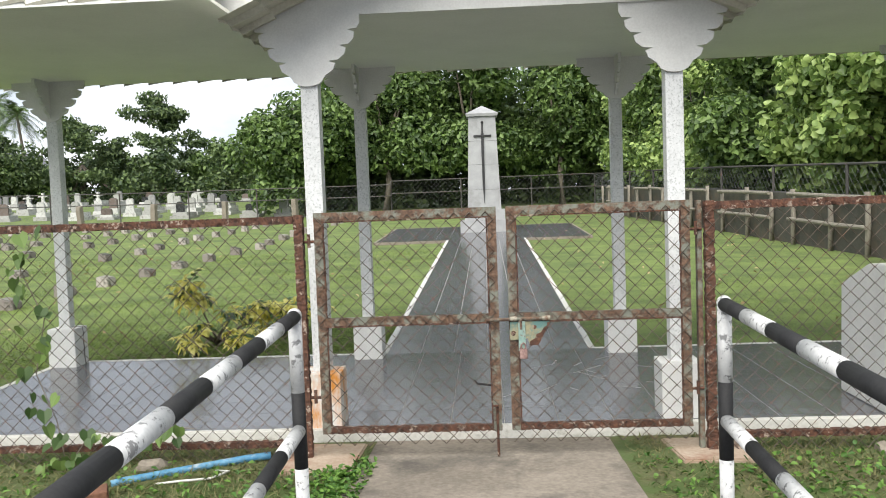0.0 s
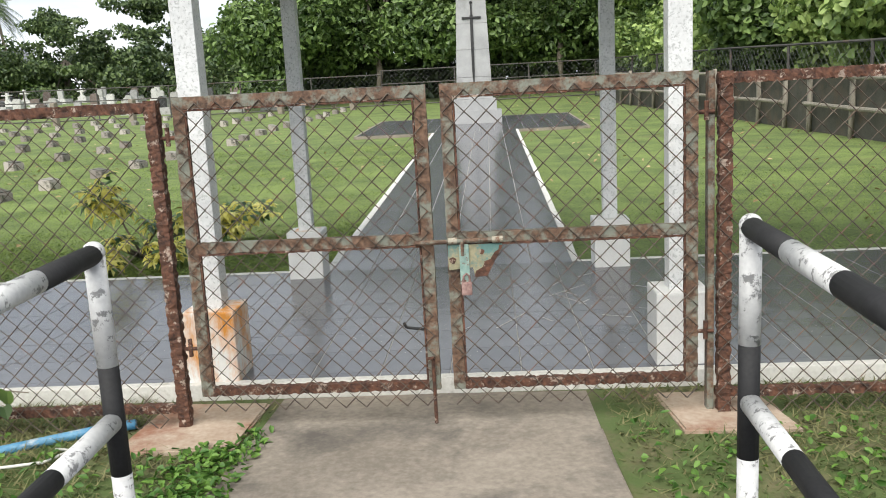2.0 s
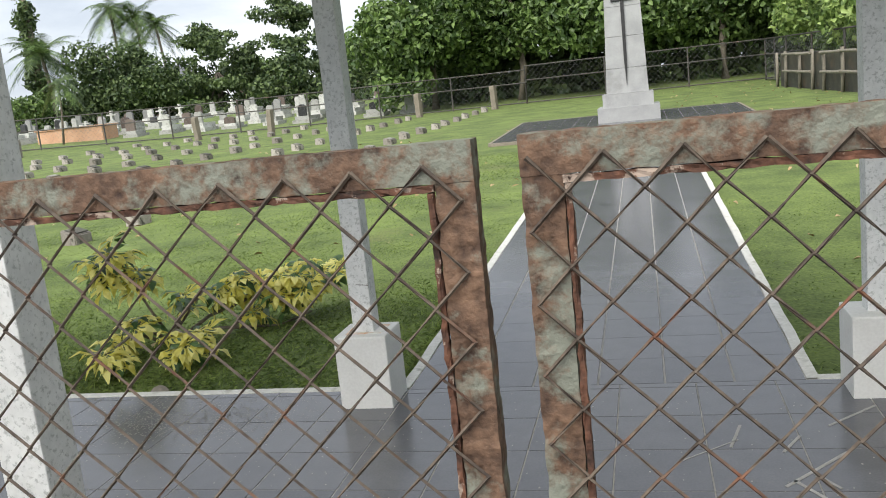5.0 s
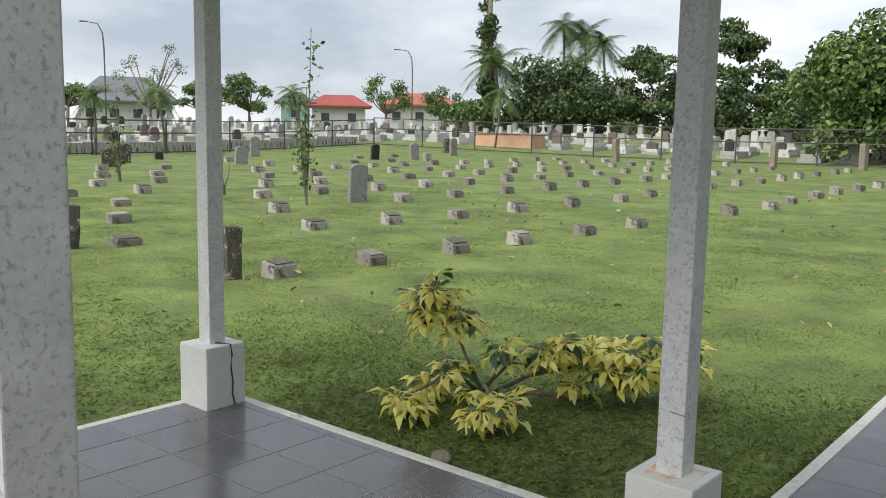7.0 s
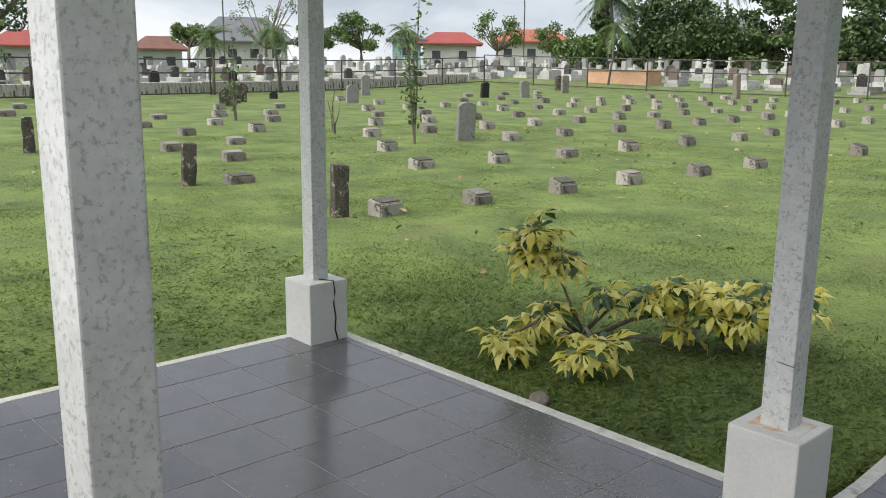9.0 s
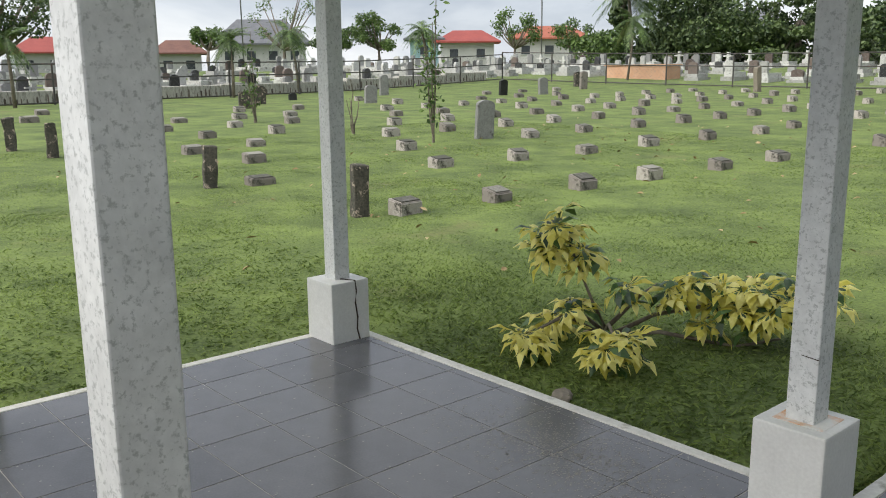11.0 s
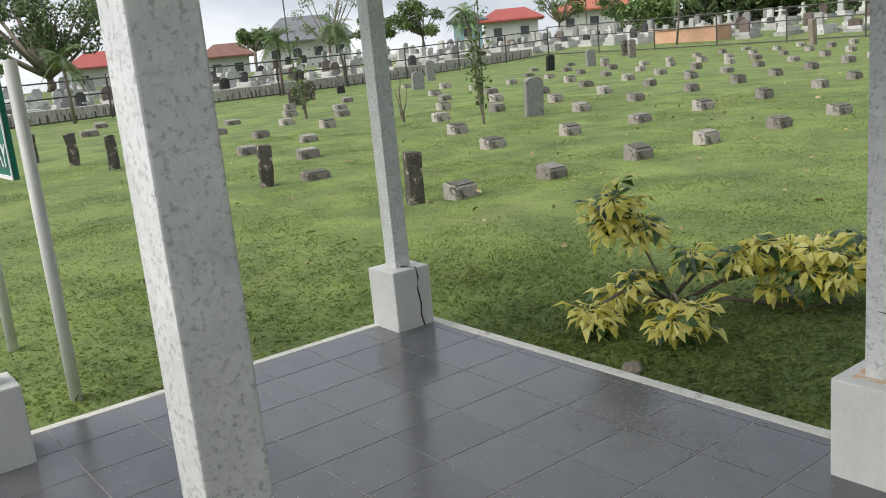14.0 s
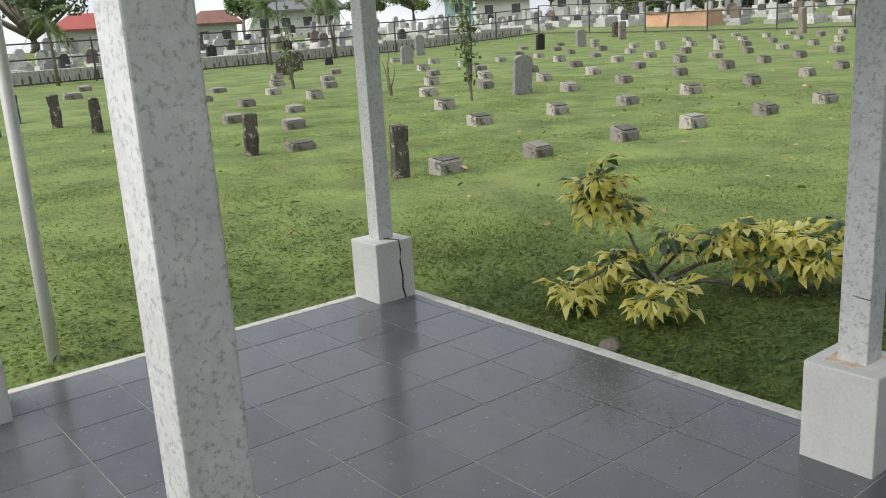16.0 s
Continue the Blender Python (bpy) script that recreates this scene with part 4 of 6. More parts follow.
M_FDARK = material("dark_fence_pipe", (0.035, 0.033, 0.03), (0.09, 0.085, 0.08), 6.0, 0.7, stain=(0.12, 0.07, 0.05), stain_scale=5.0)
far_fence("boundary_fence", (-25.4, 2.0, 0), (-29.6, 35.6, 0), 1.2, 11, "dark pipe and wire fence along the cemetery")
far_fence("boundary_fence", (-29.6, 35.6, 0), (-4.0, 38.4, 0), 1.3, 9, "dark pipe and wire fence along the cemetery")
far_fence("boundary_fence", (-4.0, 38.4, 0), (14.0, 38.4, 0), 1.45, 6, "wire fence in front of dark trees")
far_fence("boundary_fence", (6.6, 10.0, 0), (4.6, 37.8, 0), 1.45, 9, "wire fence in front of a leafy hedge")

# weathered timber rail fence
wood = thing("timber_fence", "weathered timber post and rail fence beside the lawn", "fence")


def wood_x(y):
    return 5.95 - 0.1 * (y - 14)


wy = [9.0 + 1.15 * k + (0.22 if k % 3 == 1 else 0) for k in range(21)]
# solid dark panels, added to give the darkness behind the rails
M_BACKING = material("dark_fence_backing", (0.035, 0.036, 0.028), (0.085, 0.082, 0.066), 3.0, 0.95, 0.4, 90.0, stain=(0.10, 0.075, 0.05), stain_scale=2.0, stain_from=0.5, stain_to=0.7)
for k, y in enumerate(wy):
    x = wood_x(y)
    z = terrain(x, y)
    bm = tube(bmesh.new(), [(x, y, z - 0.1), (x + 0.01, y, z + 0.5), (x, y, z + 0.98 + 0.04 * math.sin(k * 3))], 0.05, 9, 0.045)
    link(bm, "fence_post", M_WOOD, wood, smooth=True)
    if k:
        ya = wy[k - 1]
        for h in (0.92, 0.46):
            if k % 3 != 2:
                link(tube(bmesh.new(), [(wood_x(ya) - 0.06, ya - 0.08, terrain(wood_x(ya), ya) + h), (x - 0.06, y + 0.08, z + h + 0.02 * math.sin(k))], 0.034, 8), "rail", M_WOOD, wood)
        za = terrain(wood_x(ya), ya)
        bm = bmesh.new()
        lo = [bm.verts.new(p) for p in ((wood_x(ya) + 0.10, ya, za - 0.05), (x + 0.10, y, z - 0.05), (x + 0.10, y, z + 0.93), (wood_x(ya) + 0.10, ya, za + 0.93))]
        hi = [bm.verts.new(v.co + Vector((0.025, 0, 0))) for v in lo]
        bm.faces.new(lo)
        bm.faces.new(hi[::-1])
        for q in range(4):
            bm.faces.new((lo[q], hi[q], hi[(q + 1) % 4], lo[(q + 1) % 4]))
        bmesh.ops.recalc_face_normals(bm, faces=bm.faces[:])
        link(bm, "shade_net", M_BACKING, wood, "dark backing panel added behind the rails")

# ---- trees ----


def tree(name, label, trunk, blobs, leaves, length, width, mat, seed, category="tree", limbs=6, trunk_r=0.2, inner=0.45):
    """trunk: foot and fork; blobs: ellipsoids of the crown."""
    rng = np.random.default_rng(seed)
    foot, fork = Vector((*trunk[0][:2], terrain(*trunk[0][:2]))), Vector(trunk[1])
    t = thing(name, label, category, foot)
    bm = bmesh.new()
    midp = (foot + fork) / 2 + Vector((rng.normal(0, 0.1), rng.normal(0, 0.1), 0))
    tube(bm, [Vector((0, 0, -0.1)), midp - foot, fork - foot], trunk_r, 9, trunk_r * 0.6)
    for k in range(min(limbs, len(blobs))):
        b = Vector(blobs[k][:3])
        m = (fork + b) / 2 + Vector((0, 0, -0.15))
        tube(bm, [fork - foot, m - foot, b - foot], trunk_r * 0.5, 6, trunk_r * 0.15)
    link(bm, "trunk", M_BARK, t, smooth=True)
    places, normals = clumps(rng, leaves, blobs, inner)
    v, f = leaf_cards(rng, places - np.array(foot), normals + np.array([0, 0, 0.4]), length, width)
    link(raw_mesh("crown", v, f), "crown", mat, t)
    return t


def blob_ring(seed, cx, cy, z0, z1, rx, ry, n, r0, r1):
    g = np.random.default_rng(seed)
    out = []
    for k in range(n):
        a, q = g.uniform(0, 2 * math.pi), math.sqrt(g.uniform(0, 1))
        zf = g.uniform(0, 1)
        taper = 1 - 0.55 * abs(zf - 0.4)
        r = g.uniform(r0, r1)
        out.append((cx + rx * q * math.cos(a) * taper, cy + ry * q * math.sin(a) * taper, z0 + (z1 - z0) * zf, r, r, r * 0.8))
    return out


# tall leafy trees behind the far fence
for k, (x, y, h) in enumerate(((-8.2, 41.0, 6.4), (-4.6, 41.6, 8.6), (-0.6, 41.2, 9.2), (3.6, 41.8, 9.5), (7.8, 41.0, 9.8), (12.5, 41.5, 10.0), (17.5, 41.0, 10.0))):
    blobs = blob_ring(100 + k, x, y, 2.9, h - 0.8, 3.0, 2.4, 22, 0.9, 1.5)
    if k == 0:
        blobs += blob_ring(160, x - 0.6, y - 1.8, 1.4, 3.0, 1.2, 0.7, 7, 0.5, 0.8)
    tree("leafy_tree", "dense green broad-leaved tree behind the fence", ((x, y, terrain(x, y)), (x, y, 3.4)), blobs, 9000, 0.30, 0.17, M_LEAF, 200 + k)
for k, x in enumerate((-6.5, -2, 3, 8, 13, 18)):
    blobs = blob_ring(130 + k, x, 44.8, 0.7, 7.0, 3.6, 1.0, 18, 1.2, 1.9) + blob_ring(150 + k, x, 44.2, 0.6, 2.6, 3.0, 0.6, 9, 0.8, 1.1)
    tree("leafy_tree", "dark shaded tree in the wood behind the fence", ((x, 46.2, 1.0), (x, 46.2, 3.0)), blobs, 7500, 0.40, 0.26, M_LEAFD, 230 + k)

# broad-leaved vine hedge along the timber fence
for k in range(9):
    y = 10.5 + 3.2 * k
    x = 7.9 - 0.07 * (y - 10)
    top = (4.4, 4.2, 4.0, 4.4, 5.0, 5.4, 6.0, 6.6, 7.0)[k]
    blobs = blob_ring(300 + k, x, y, 1.5, top, 1.0, 1.9, 16, 0.6, 1.0)
    big_leaf = k < 5
    tree("vine_hedge", "tall hedge of large heart-shaped green leaves", ((x + 0.6, y, terrain(x, y)), (x + 0.6, y, 1.6)), blobs, 10500 if big_leaf else 8000, 0.19 if big_leaf else 0.2, 0.16 if big_leaf else 0.13, M_LEAFB if k % 3 != 1 else M_LEAF, 320 + k, "hedge", trunk_r=0.08)
for k in range(7):
    y = 10 + 4.2 * k
    x = 9.4 - 0.05 * (y - 10)
    tree("shrub", "dark dense shrub behind the vine hedge", ((x, y, 0.3), (x, y, 1.2)), blob_ring(400 + k, x, y, 0.8, 4.6, 1.0, 2.2, 10, 0.9, 1.3), 2200, 0.34, 0.2, M_LEAFD, 420 + k, "shrub", trunk_r=0.07)

# ---- variegated bush beside the pavilion ----
M_YELLOW = material("yellow_leaf", (0.68, 0.61, 0.10), (0.90, 0.84, 0.30), 5.0, 0.45, 0, 40.0, island=0.4, leaf=0.38)
M_GREENLEAF = material("bush_green_leaf", (0.02, 0.055, 0.015), (0.07, 0.14, 0.035), 5.0, 0.4, 0, 40.0, island=0.4, leaf=0.15)
bush = thing("variegated_bush", "low spreading bush with yellow and green variegated leaves", "bush", (-2.55, 9.2, 0.05))
foot = Vector((-2.55, 9.2, 0.05))
BRANCHES = [[(-2.55, 9.2, 0.0), (-2.54, 9.2, 0.12), (-2.60, 9.14, 0.3), (-2.69, 9.06, 0.60)], [(-2.55, 9.2, 0.06), (-2.35, 9.36, 0.2), (-2.1, 9.6, 0.27), (-1.8, 9.85, 0.3)],
            [(-2.54, 9.2, 0.08), (-2.3, 9.35, 0.12), (-2.0, 9.58, 0.06), (-1.85, 9.75, 0.10)], [(-2.55, 9.2, 0.08), (-2.66, 9.02, 0.20), (-2.63, 8.70, 0.17)],
            [(-2.55, 9.2, 0.08), (-2.4, 9.05, 0.2), (-2.18, 8.82, 0.22)], [(-2.55, 9.2, 0.1), (-2.42, 9.34, 0.3), (-2.36, 9.4, 0.36)], [(-2.55, 9.2, 0.1), (-2.72, 9.08, 0.26)]]
bm = bmesh.new()
for b in BRANCHES:
    tube(bm, [Vector(p) - foot for p in b], 0.014, 6, 0.006)
link(bm, "stem", M_BARK, bush, smooth=True)
SPRAYS = [(-2.71, 9.04, 0.65, 0.070, 7), (-2.77, 9.00, 0.57, 0.060, 5), (-2.64, 9.10, 0.50, 0.055, 5), (-2.44, 9.26, 0.34, 0.050, 4), (-2.66, 9.08, 0.23, 0.055, 4), (-2.74, 9.00, 0.17, 0.040, 3),
          (-2.62, 8.66, 0.17, 0.055, 6), (-2.16, 8.80, 0.19, 0.075, 8), (-2.12, 8.86, 0.24, 0.045, 3), (-2.26, 9.40, 0.32, 0.050, 4), (-2.15, 9.49, 0.33, 0.075, 6), (-2.02, 9.59, 0.34, 0.075, 7),
          (-1.90, 9.68, 0.36, 0.080, 7), (-1.83, 9.74, 0.29, 0.055, 5), (-2.11, 9.52, 0.21, 0.055, 4), (-1.95, 9.65, 0.23, 0.070, 6), (-1.72, 9.84, 0.33, 0.07, 6)]
rg = np.random.default_rng(77)


def pointed(base, along, nor, ln, wd):
    side = np.cross(nor, along)
    pts = [base, base + along * ln * 0.3 + side * wd * 0.42, base + along * ln * 0.62 + side * wd * 0.5, base + along * ln - nor * ln * 0.3,
           base + along * ln * 0.62 - side * wd * 0.5, base + along * ln * 0.3 - side * wd * 0.42]
    mid = base + along * ln * 0.55 + nor * ln * 0.08
    return pts, mid


yellow_bm, green_bm = bmesh.new(), bmesh.new()
for sx, sy, sz, sr, n in SPRAYS:
    for k in range(round(n * 1.35)):
        c = np.array([sx, sy, sz]) - np.array(foot) + rg.normal(0, sr * 0.75, 3) * np.array([1, 1, 0.8])
        up = np.array([rg.normal(0, 0.35), rg.normal(0, 0.35) - 0.2, 1.0])
        up /= np.linalg.norm(up)
        ph = rg.uniform(0, 6.28)
        count = rg.integers(7, 10)
        for q in range(count):
            a = ph + 2 * math.pi * q / count
            e1 = np.cross(up, [1, 0.3, 0.1])
            e1 /= np.linalg.norm(e1)
            e2 = np.cross(up, e1)
            way = e1 * math.cos(a) + e2 * math.sin(a) - up * rg.uniform(0.0, 0.5)
            way /= np.linalg.norm(way)
            nor = up - way * (up @ way)
            nor /= np.linalg.norm(nor)
            ln, wd = rg.uniform(0.085, 0.135), rg.uniform(0.036, 0.052)
            pts, midv = pointed(c + way * 0.02, way, nor, ln, wd)
            target = green_bm if rg.random() < 0.16 else yellow_bm
            vs = [target.verts.new(p) for p in pts]
            mv = target.verts.new(midv)
            for i in range(6):
                target.faces.new((vs[i], vs[(i + 1) % 6], mv))
            if target is yellow_bm and rg.random() < 0.6:
                pts, midv = pointed(c + way * (0.02 + ln * 0.08) + nor * 0.0025, way, nor, ln * 0.72, wd * rg.uniform(0.3, 0.55))
                vs = [green_bm.verts.new(p) for p in pts]
                mv = green_bm.verts.new(midv + nor * 0.001)
                for i in range(6):
                    green_bm.faces.new((vs[i], vs[(i + 1) % 6], mv))
link(yellow_bm, "leaves", M_YELLOW, bush, "yellow leaves")
link(green_bm, "leaves", M_GREENLEAF, bush, "green leaves and leaf centres")

# thin saplings among the graves
def sapling(x, y, h, seed, leaves):
    g = np.random.default_rng(seed)
    z = terrain(x, y)
    t = thing("sapling", "thin leafy sapling growing among the graves", "tree", (x, y, z), group="saplings")
    bm = bmesh.new()
    pts = []
    for s in range(4):
        lean = g.normal(0, 0.10, 2) * (1 if s else 0.3)
        top = h * (1 if s == 0 else g.uniform(0.4, 0.75))
        line = [(lean[0] * k / 4 * top + g.normal(0, 0.015), lean[1] * k / 4 * top + g.normal(0, 0.015), top * k / 4 - (0.05 if k == 0 else 0)) for k in range(5)]
        tube(bm, line, 0.018, 5, 0.005)
        pts += [np.array(line[1 + k % 4]) + (np.array(line[(k + 1) % 4 + 1]) - np.array(line[1 + k % 4])) * g.random() for k in range(leaves // 4)]
    link(bm, "stem", M_BARK, t)
    if leaves:
        p = np.array(pts) + g.normal(0, 0.07, (len(pts), 3))
        v, f = leaf_cards(g, p, g.normal(0, 1, p.shape), 0.10, 0.05)
        link(raw_mesh("leaves", v, f), "leaves", M_LEAF, t)


sapling(-10.85, 15.15, 2.9, 1, 240)
sapling(-16.5, 15.0, 1.9, 2, 120)
sapling(-13.0, 15.05, 1.0, 3, 0)

# ---- green sign on two poles ----
M_SIGN = material("green_sign_paint", (0.0, 0.13, 0.085), (0.005, 0.17, 0.11), 5.0, 0.4)
M_LETTER = material("sign_letter_paint", (0.72, 0.74, 0.74), (0.82, 0.83, 0.83), 5.0, 0.5)
sign = thing("name_sign", "green sign board with white letters on two white poles", "sign")
for x, y in ((-3.96, 6.57), (-5.03, 6.53)):
    z = terrain(x, y)
    link(tube(bmesh.new(), [(x, y, z - 0.1), (x, y, 1.62)], 0.030, 12), "pole", M_WHITE, sign, "white painted pole", smooth=True)
board = link(box(bmesh.new(), -5.10, 6.50, 1.10, -3.99, 6.525, 1.55, 0.003), "board", M_SIGN, sign, "green sign board")
for a, b, c, d in ((-5.10, 1.10, -3.99, 1.118), (-5.10, 1.532, -3.99, 1.55), (-4.008, 1.118, -3.99, 1.532), (-5.10, 1.118, -5.082, 1.532)):
    link(box(bmesh.new(), a, 6.494, b, c, 6.4985, d), "border", M_LETTER, board, "white border line")
curve = bpy.data.curves.new("letters", "FONT")
curve.body, curve.size, curve.extrude, curve.align_x = "TERY", 0.155, 0.002, "RIGHT"
word = new("letters", curve)
word.matrix_world = pose(-4.03, 6.497, 1.155, 90, 0, 0)
bpy.context.view_layer.update()
me = bpy.data.meshes.new_from_object(word.evaluated_get(bpy.context.evaluated_depsgraph_get()))
bpy.data.objects.remove(word)
me.transform(pose(-4.03, 6.496, 1.155, 90, 0, 0))
me.materials.clear()
link(me, "letters", M_LETTER, board, "white capital letters")

# ---- graves beyond the fence ----
M_TOMB = material("white_tomb", (0.34, 0.34, 0.325), (0.53, 0.53, 0.51), 3.0, 0.8, 0.1, stain=(0.15, 0.14, 0.125), stain_scale=3.0, stain_from=0.53, stain_to=0.68, objects=0.5)
M_TOMBG = material("grey_tomb", (0.20, 0.20, 0.20), (0.38, 0.38, 0.37), 3.0, 0.7, 0.1, objects=0.5)
M_TOMBD = material("black_granite", (0.02, 0.02, 0.022), (0.06, 0.06, 0.062), 5.0, 0.3, objects=0.4)
M_NICHE = material("stained_white_wall", (0.34, 0.32, 0.29), (0.56, 0.54, 0.50), 3.0, 0.85, 0.2, stain=(0.10, 0.085, 0.07), stain_scale=5.0, stain_from=0.52, stain_to=0.64, stretch=(1, 2.5, 0.5))
M_TOMBN = material("brown_granite", (0.07, 0.05, 0.042), (0.15, 0.115, 0.10), 5.0, 0.5, objects=0.4)
M_TOMBP = material("peach_tomb", (0.52, 0.29, 0.18), (0.64, 0.40, 0.27), 3.0, 0.85)


def tomb_kind(seed):
    g = random.Random(seed)
    parts = []
    w, l = g.uniform(0.6, 0.95), g.uniform(1.0, 1.4)
    h = g.uniform(0.18, 0.42)
    body_mat = (M_TOMB, M_TOMB, M_TOMBG, M_TOMB, M_TOMB, M_TOMB)[seed % 6]
    head_mat = (M_TOMBD, M_TOMB, M_TOMBG, M_TOMBN, M_TOMBG, M_TOMBD)[seed % 6]
    for name, args, mat in (("plinth", (-l / 2, -w / 2, -0.1, l / 2, w / 2, h * 0.45, 0.01), body_mat), ("chest", (-l / 2 + 0.1, -w / 2 + 0.1, h * 0.45, l / 2 - 0.1, w / 2 - 0.1, h, 0.01), body_mat)):
        bm = box(bmesh.new(), *args)
        me = bpy.data.meshes.new(name)
        bm.to_mesh(me)
        bm.free()
        me.materials.append(mat)
        parts.append((name, me))
    hw, hh = g.uniform(0.3, 0.52), g.uniform(0.3, 0.68)
    n = 8
    if seed % 3 == 0:
        outline = [(-hw / 2, h)] + [(hw / 2, h)] + [(hw / 2 * math.cos(math.pi * k / n), h + hh * 0.7 + hh * 0.3 * math.sin(math.pi * k / n)) for k in range(n + 1)]
    elif seed % 3 == 1:
        outline = [(-hw / 2, h), (hw / 2, h), (hw / 2, h + hh * 0.8), (hw * 0.3, h + hh), (-hw * 0.3, h + hh), (-hw / 2, h + hh * 0.8)]
    else:
        c = 0.07
        outline = [(-0.16, h), (0.16, h), (c, h + 0.15), (c, h + hh * 0.62), (0.28, h + hh * 0.62), (0.28, h + hh * 0.76), (c, h + hh * 0.76), (c, h + hh * 1.1), (-c, h + hh * 1.1), (-c, h + hh * 0.76), (-0.28, h + hh * 0.76), (-0.28, h + hh * 0.62), (-c, h + hh * 0.62), (-c, h + 0.15)]
    bm = plate(bmesh.new(), outline, "x", -l / 2 + 0.12, -l / 2 + 0.27)
    me = bpy.data.meshes.new("headstone")
    bm.to_mesh(me)
    bm.free()
    me.materials.append(head_mat if seed % 3 != 2 else M_TOMB)
    parts.append(("headstone", me))
    return parts


TOMBS = [tomb_kind(k) for k in range(12)]
TOMB_LABELS = ("white tomb with a dark headstone", "white tomb with a pale headstone", "grey stone tomb with a white cross")
rt = random.Random(9)


def tomb(x, y, turn):
    k = rt.randrange(12)
    if k % 3 == 2 and rt.random() < 0.5:
        k -= 1
    t = thing("tomb", TOMB_LABELS[k % 3], "tomb", (x, y, terrain(x, y)), turn, "tombs beyond the fence")
    for name, me in TOMBS[k]:
        new(name, me).parent = t


y = 4.0
while y < 39:
    for off in (2.2, 4.4, 6.9, 10.0, 14.0, 19.0):
        if rt.random() < 0.93:
            tomb(-25.4 - 0.125 * (y - 2) - off + rt.uniform(-0.3, 0.3), y + rt.uniform(-0.3, 0.3), rt.uniform(-8, 8))
    y += 1.55
x = -46.0
while x < -8:
    for y in (40.6, 42.8, 45.4, 48.6, 52.4, 57.0):
        if rt.random() < 0.82 and not (x > -14 and y > 50) and not (-27.5 < x < -22.5 and y < 42):
            tomb(x + rt.uniform(-0.35, 0.35), y + rt.uniform(-0.3, 0.3), 90 + rt.uniform(-8, 8))
    x += 1.6
# low white wall of niches behind the fence
for k in range(11):
    y = 2.5 + 3.0 * k
    wx = -26.6 - 0.125 * (y - 2)
    w = thing("niche_wall", "low white stained wall with narrow dark niches", "wall", (wx, y, terrain(wx, y + 1.5)), 7.1, group="niche walls")
    link(box(bmesh.new(), -0.2, 0.0, -0.2, 0.2, 2.98, 0.40, 0.02), "panel", M_NICHE, w)
    yy = 0.06
    while yy < 2.85:
        wide, high = rt.uniform(0.03, 0.09), rt.uniform(0.10, 0.33)
        bm = plate(bmesh.new(), [(yy, 0.02), (yy + wide, 0.0), (yy + wide * 0.9, high * 0.8), (yy + wide * 0.5, high), (yy, high * 0.85)], "x", 0.2, 0.206)
        link(bm, "niche", M_TOMBN, w)
        yy += wide + rt.uniform(0.08, 0.3)
peach = thing("peach_tomb", "long peach-coloured tomb wall beyond the fence", "tomb", (-25.0, 40.3, terrain(-25.0, 40.3)))
link(box(bmesh.new(), -1.7, -0.6, -0.1, 1.7, 0.6, 0.58, 0.03), "body", M_TOMBP, peach)
link(box(bmesh.new(), -1.76, -0.66, 0.58, 1.76, 0.66, 0.64, 0.02), "lid", M_TOMBP, peach)

# ---- houses, far trees, palms and lamps ----
M_HOUSE = material("white_render_wall", (0.42, 0.42, 0.405), (0.54, 0.54, 0.52), 1.0, 0.9)
M_TEAL = material("teal_render_wall", (0.22, 0.36, 0.40), (0.32, 0.46, 0.50), 1.0, 0.9)
M_RED = material("red_roof_sheet", (0.25, 0.045, 0.038), (0.35, 0.075, 0.06), 1.0, 0.6, 0.2, 8.0)
M_GREYROOF = material("grey_roof_sheet", (0.10, 0.105, 0.12), (0.18, 0.185, 0.20), 1.0, 0.6, 0.2, 8.0)
M_BROWNROOF = material("brown_roof_sheet", (0.12, 0.055, 0.042), (0.21, 0.10, 0.075), 1.0, 0.7, 0.2, 8.0)
M_ORANGEROOF = material("orange_red_roof_sheet", (0.30, 0.085, 0.05), (0.40, 0.13, 0.08), 1.0, 0.65, 0.2, 8.0)
M_GLASS = material("dark_window", (0.03, 0.035, 0.04), (0.07, 0.08, 0.09), 1.0, 0.15)


